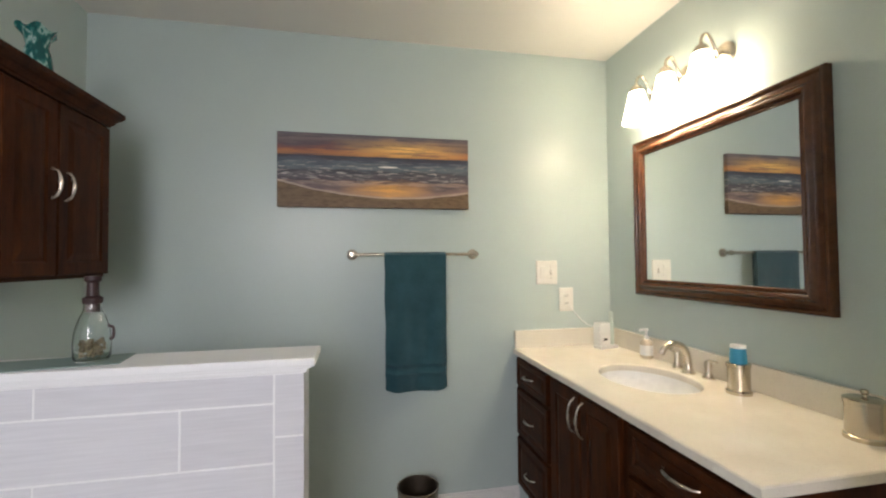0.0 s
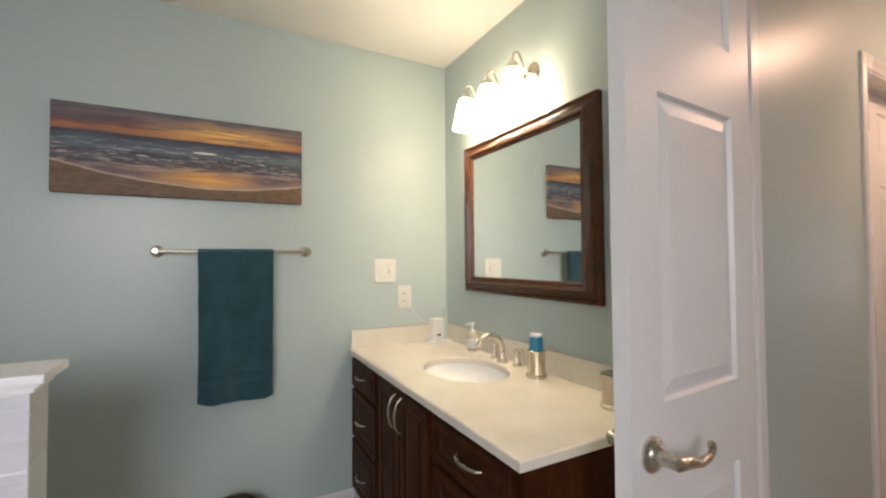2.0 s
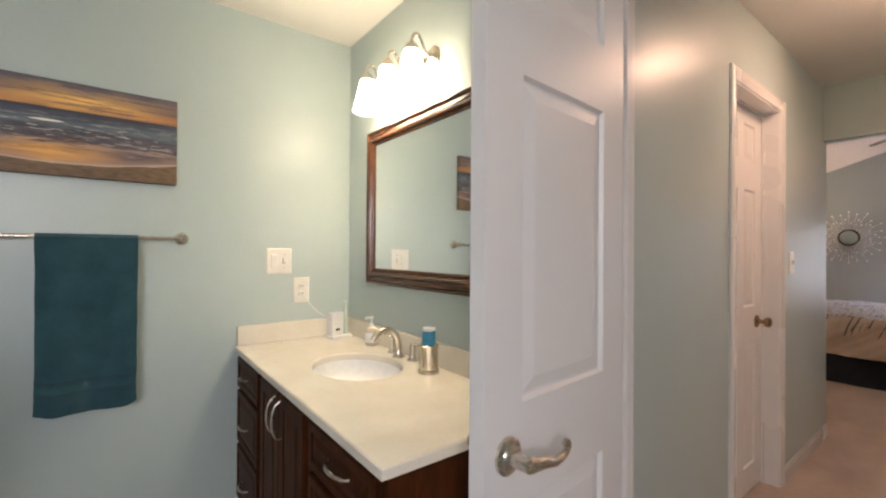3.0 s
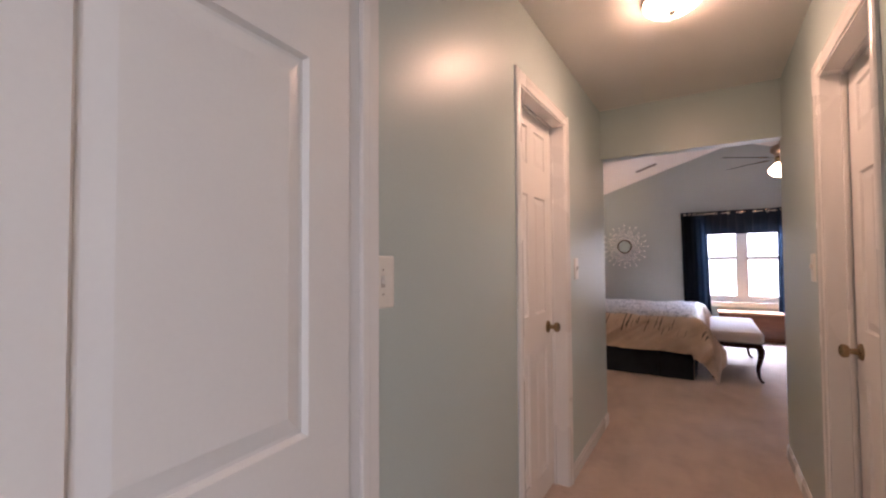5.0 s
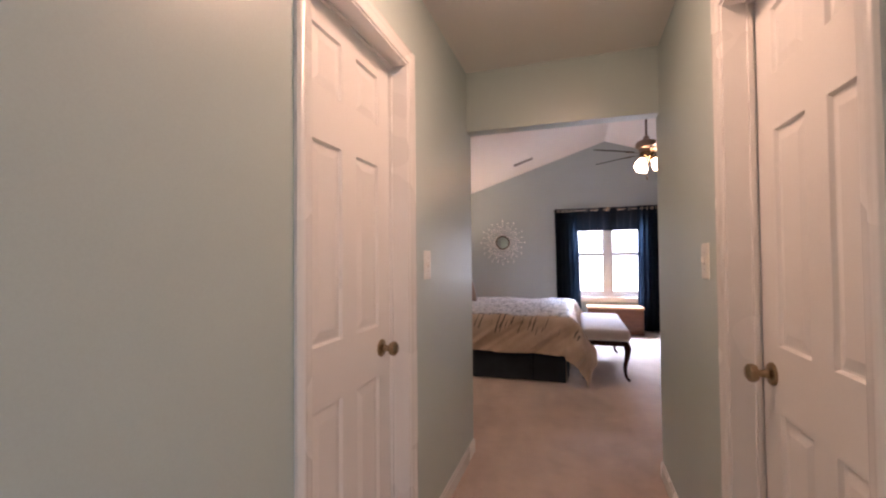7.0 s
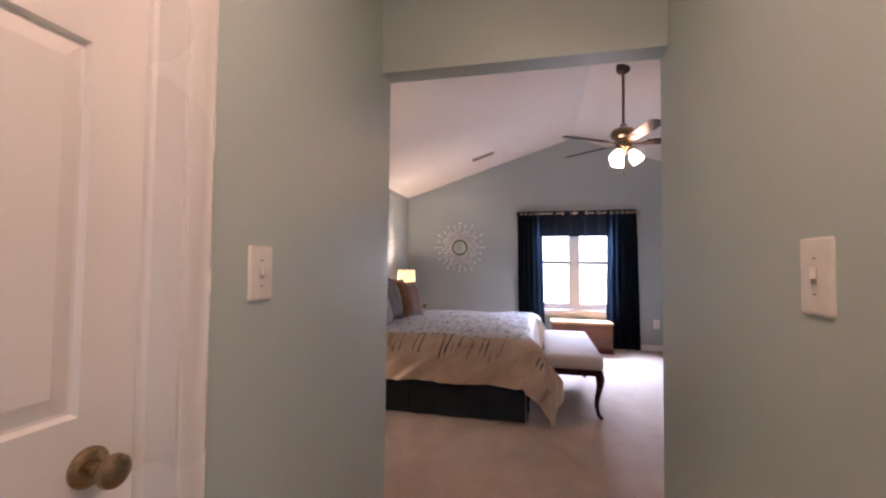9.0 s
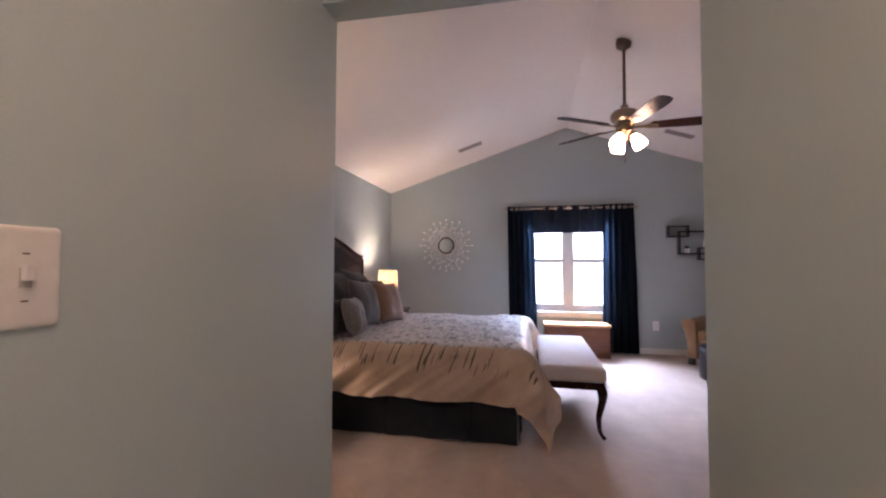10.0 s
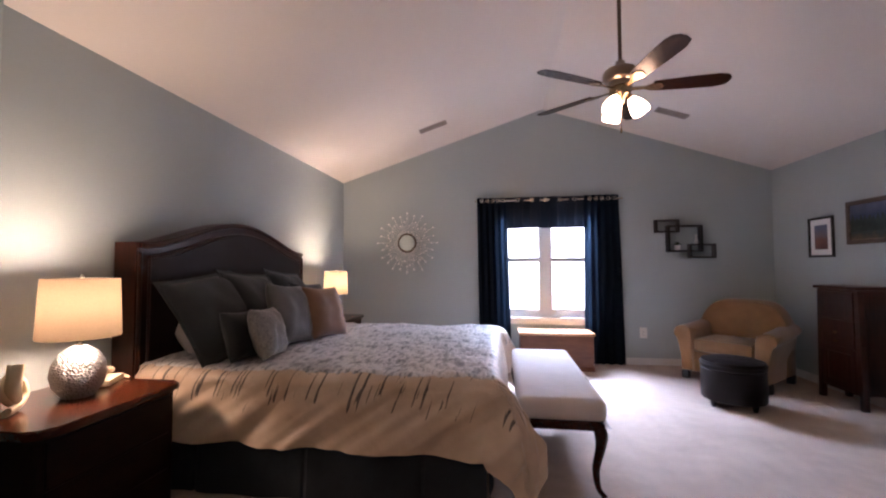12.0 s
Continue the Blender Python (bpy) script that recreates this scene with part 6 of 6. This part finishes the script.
part("lid_piping", lathe(bmesh.new(), [(0.2455, 0.354), (0.252, 0.359), (0.2455, 0.364)], 56), LEATHER, ot)
for a in range(0, 360, 45):
    d = Vector((math.cos(radians(a + 22)), math.sin(radians(a + 22)), 0))
    part("lid_seam", tube(bmesh.new(), [d * 0.02 + Vector((0, 0, 0.4045)), d * 0.10 + Vector((0, 0, 0.4035)), d * 0.19 + Vector((0, 0, 0.3965)), d * 0.2385 + Vector((0, 0, 0.3830))], 0.0024, 6), LEATHER, ot)
for a in (20, 110, 200, 290):
    part("leg", lathe(bmesh.new(), [(0.028, 0.057), (0.018, 0.0), (0, 0)], 14, Matrix.Translation((0.205 * math.cos(radians(a)), 0.205 * math.sin(radians(a)), 0))), BLACK, ot)

dc = thing("wooden_cabinet", "dark cherry cabinet with splayed feet", "cabinet", (10.085, -2.172, 0.0), 180)
DW, DD = 0.462, 0.262
part("body", boxes((0.012, 0.006, 0.12, DW - 0.012, DD, 0.990)), HEADW, dc, smooth=False)
bm = bmesh.new()
for z0, z1, d in ((0.985, 1.000, -0.004), (1.000, 1.028, 0.020)):
    box(bm, -d, -d, z0, DW + d, DD, z1, 0.005)
part("top", bm, HEADW, dc, smooth=False)
for x, o in ((0.0, -1), (DW - 0.045, 1)):
    for y in (0.0, DD - 0.045):
        bm = boxes((x, y, 0.0, x + 0.045, y + 0.045, 0.99), bevel=0.004)
        for v in bm.verts:
            if v.co.z < 0.1:
                v.co.x += 0.022 * o
        part("leg", bm, HEADW, dc, smooth=False)
for z0, z1 in ((0.74, 0.975), (0.50, 0.73)):
    d = part("drawer", boxes((0.052, -0.004, z0, DW - 0.052, 0.010, z1), bevel=0.004), HEADW, dc, smooth=False)
panelled_front("cabinet_door", 0.052, 0.14, DW - 0.052, 0.490, dc, HEADW, 0.05, 0.004)
for z in (0.62, 0.545):
    m = Matrix.Translation((DW / 2, -0.004, z)) @ Euler((radians(90), 0, 0)).to_matrix().to_4x4()
    part("knob", lathe(bmesh.new(), [(0.005, 0), (0.005, 0.010), (0.011, 0.014), (0.010, 0.022), (0, 0.024)], 18, m), BRASS, dc, "small brass knob")


def framed(label, x0, z0, w, h, frame_m, fw, matw, art_m):
    f = thing("framed_picture", label, "picture", (x0, BS + 0.001, z0), 180)
    part("frame", moulding(bmesh.new(), (0, 0, w, h), [(0, 0), (0, 0.018), (0.004, 0.022), (fw - 0.004, 0.020), (fw, 0.014), (fw, 0.006)]), frame_m, f, smooth=False)
    if matw:
        part("mat_board", boxes((fw - 0.004, -0.008, fw - 0.004, w - fw + 0.004, -0.002, h - fw + 0.004)), WHITEP, f, "white mat board", smooth=False)
    i = fw + matw
    part("print", boxes((i - 0.002, -0.010, i - 0.002, w - i + 0.002, -0.003, h - i + 0.002)), art_m, f, smooth=False)


ART1 = make_picture("red_rock_print", [(0.05, (0.10, 0.04, 0.03)), (0.16, (0.18, 0.07, 0.05)), (0.22, (0.16, 0.12, 0.14)), (0.34, (0.09, 0.13, 0.22))])
ART2 = make_picture("lake_painting", [(0.05, (0.10, 0.07, 0.04)), (0.10, (0.03, 0.045, 0.035)), (0.15, (0.06, 0.085, 0.12)), (0.25, (0.025, 0.045, 0.10)), (0.36, (0.09, 0.105, 0.17))], 0.16, 0.13)
framed("small black framed print with a white mat", 10.550, 1.292, 0.330, 0.405, BLACK, 0.022, 0.060, ART1)
framed("landscape painting in a weathered wooden frame", 10.055, 1.402, 0.60, 0.395, wooden("weathered_frame_wood", (0.05, 0.036, 0.026), (0.13, 0.10, 0.078), 0.6), 0.040, 0.0, ART2)

# ---------------------------------------------------------------- ceiling things
slope_a = math.degrees(math.atan((RIDGE - EAVE) / (BN - RY)))


def vent(y, x, tilt):
    z = RIDGE - abs(y - RY) * (RIDGE - EAVE) / (BN - RY)
    v = thing("ceiling_vent", "taupe metal register on the sloped ceiling", "vent", (0, 0, 0), group="ceiling registers")
    v.matrix_world = pose(x, y, z - 0.001, tilt, 0, 0)
    part("frame", boxes((-0.062, -0.165, -0.008, -0.048, 0.165, 0.0), (0.048, -0.165, -0.008, 0.062, 0.165, 0.0), (-0.048, -0.165, -0.008, 0.048, -0.150, 0.0), (-0.048, 0.150, -0.008, 0.048, 0.165, 0.0), (-0.048, -0.006, -0.008, 0.048, 0.006, 0)), VENTM, v, smooth=False)
    part("backing", boxes((-0.048, -0.150, -0.0035, 0.048, 0.150, -0.0005)), BLACK, v, smooth=False)
    for k in range(6):
        bm = boxes((-0.040 + 0.016 * k, -0.149, -0.009, -0.034 + 0.016 * k, 0.149, -0.003))
        part("slat", bm, VENTM, v, smooth=False)


vent(1.535, 10.350, -slope_a)
vent(-1.020, 10.320, slope_a)

FX, FY0 = 8.594, -0.039
fz = RIDGE - abs(FY0 - RY) * (RIDGE - EAVE) / (BN - RY)
fan = thing("ceiling_fan", "five-blade ceiling fan with lit glass shades and dark wood blades", "ceiling fan", (FX, FY0, 0))
part("canopy", lathe(bmesh.new(), [(0, fz + 0.02), (0.062, fz + 0.02), (0.064, fz - 0.025), (0.056, fz - 0.050), (0.030, fz - 0.066), (0.016, fz - 0.070), (0, fz - 0.070)], 36), BRONZE, fan)
part("downrod", lathe(bmesh.new(), [(0.0125, fz - 0.06), (0.0125, 2.56)], 20), BRONZE, fan)
part("motor_housing", lathe(bmesh.new(), [(0.014, 2.60), (0.030, 2.592), (0.034, 2.565), (0.055, 2.552), (0.098, 2.535), (0.113, 2.512), (0.115, 2.478), (0.104, 2.458), (0.080, 2.446), (0.080, 2.420), (0, 2.420)], 44), FANM, fan)
part("light_kit", lathe(bmesh.new(), [(0.060, 2.420), (0.072, 2.405), (0.070, 2.375), (0.052, 2.350), (0.030, 2.335), (0.018, 2.30), (0.012, 2.285), (0, 2.283)], 36), BRASS, fan)
for a in (49, 121, 193, 265, 337):
    rot = Euler((0, 0, radians(a))).to_matrix().to_4x4()
    tiltm = Euler((radians(-12), 0, 0)).to_matrix().to_4x4()
    bm = bmesh.new()
    pts = [(0.20, -0.050), (0.30, -0.058), (0.45, -0.066), (0.58, -0.068), (0.635, -0.055), (0.66, -0.025), (0.662, 0.015), (0.645, 0.050), (0.58, 0.066), (0.45, 0.064), (0.30, 0.056), (0.20, 0.048)]
    prism(bm, [(x, y, 0) for x, y in pts], (0, 0, -0.003), (0, 0, 0.003))
    for v in bm.verts:
        v.co = rot @ (Matrix.Translation((0, 0, 2.405)) @ tiltm @ v.co)
    blade = part("blade", bm, MAHOG, fan, "dark wood blade", smooth=False)
    bm = bmesh.new()
    prism(bm, [(x, y, 0) for x, y in ((0.07, -0.018), (0.15, -0.014), (0.20, -0.040), (0.245, -0.034), (0.27, 0.0), (0.245, 0.034), (0.20, 0.040), (0.15, 0.014), (0.07, 0.018))], (0, 0, -0.010), (0, 0, -0.004))
    for v in bm.verts:
        v.co = rot @ (Matrix.Translation((0, 0, 2.405)) @ tiltm @ v.co)
    part("blade_iron", bm, BRASS, blade, smooth=False)
for a in (17, 137, 257):
    m = Euler((0, 0, radians(a))).to_matrix().to_4x4() @ Matrix.Translation((0.055, 0, 2.345)) @ Euler((0, radians(-32), 0)).to_matrix().to_4x4()
    part("lamp_socket", lathe(bmesh.new(), [(0, 0.03), (0.014, 0.03), (0.020, 0.0), (0.026, -0.022), (0, -0.022)], 20, m), BRASS, fan)
    part("glass_shade", lathe(bmesh.new(), [(0.023, -0.018), (0.033, -0.036), (0.050, -0.075), (0.059, -0.112), (0.057, -0.142), (0.053, -0.142), (0.054, -0.112), (0.045, -0.075), (0.028, -0.036), (0.019, -0.020)], 30, m), FANG, fan, "lit frosted glass shade")
part("pull_chain", tube(bmesh.new(), [(0.0, 0, 2.29), (0.0, 0, 2.135)], 0.0025, 6), BRASS, fan)
part("pull_knob", lathe(bmesh.new(), [(0, 2.14), (0.006, 2.135), (0.008, 2.110), (0.005, 2.100), (0, 2.099)], 14), BRASS, fan)

# ---------------------------------------------------------------- tiles of the half wall, last


def tile_piece(x0, y0, z0, x1, y1, z1):
    key = (round(x1 - x0, 3), round(y1 - y0, 3), round(z1 - z0, 3))
    if key not in tile_mesh:
        bm = boxes((0, 0, 0, x1 - x0, y1 - y0, z1 - z0), bevel=0.0012)
        me = bpy.data.meshes.new("tile")
        bmesh.ops.recalc_face_normals(bm, faces=bm.faces)
        bm.to_mesh(me)
        bm.free()
        me.materials.append(TILE)
        tile_mesh[key] = me
    ob = new("tile", tile_mesh[key])
    ob.parent = half
    ob.location = (x0, y0, z0)


tile_mesh = {}
G = 0.0026
zs = [0.0, 0.027, 0.176, 0.325, 0.474, 0.623, 0.772, 0.921, HWT - 0.005]
for r, (z0, z1) in enumerate(zip(zs, zs[1:])):
    if z1 - z0 < 0.03:
        continue
    x = 1.586
    first = 0.216 if r % 2 == 0 else 0.520
    w = first
    while x > WX + 0.01:
        xa = max(WX + 0.001, x - w)
        tile_piece(xa + G, HWY0, z0 + G, x - G, HWY0 + 0.008, z1 - G)
        x, w = xa, 0.610
for z0, z1 in ((0.0, 0.229), (0.229, 0.533), (0.533, 0.837), (0.837, HWT - 0.005)):
    tile_piece(1.586 + G, HWY0, z0 + G, HWX, HWY0 + 0.008, z1 - G)
    tile_piece(HWX - 0.008, HWY0 + 0.0095, z0 + G, HWX, HWY1, z1 - G)
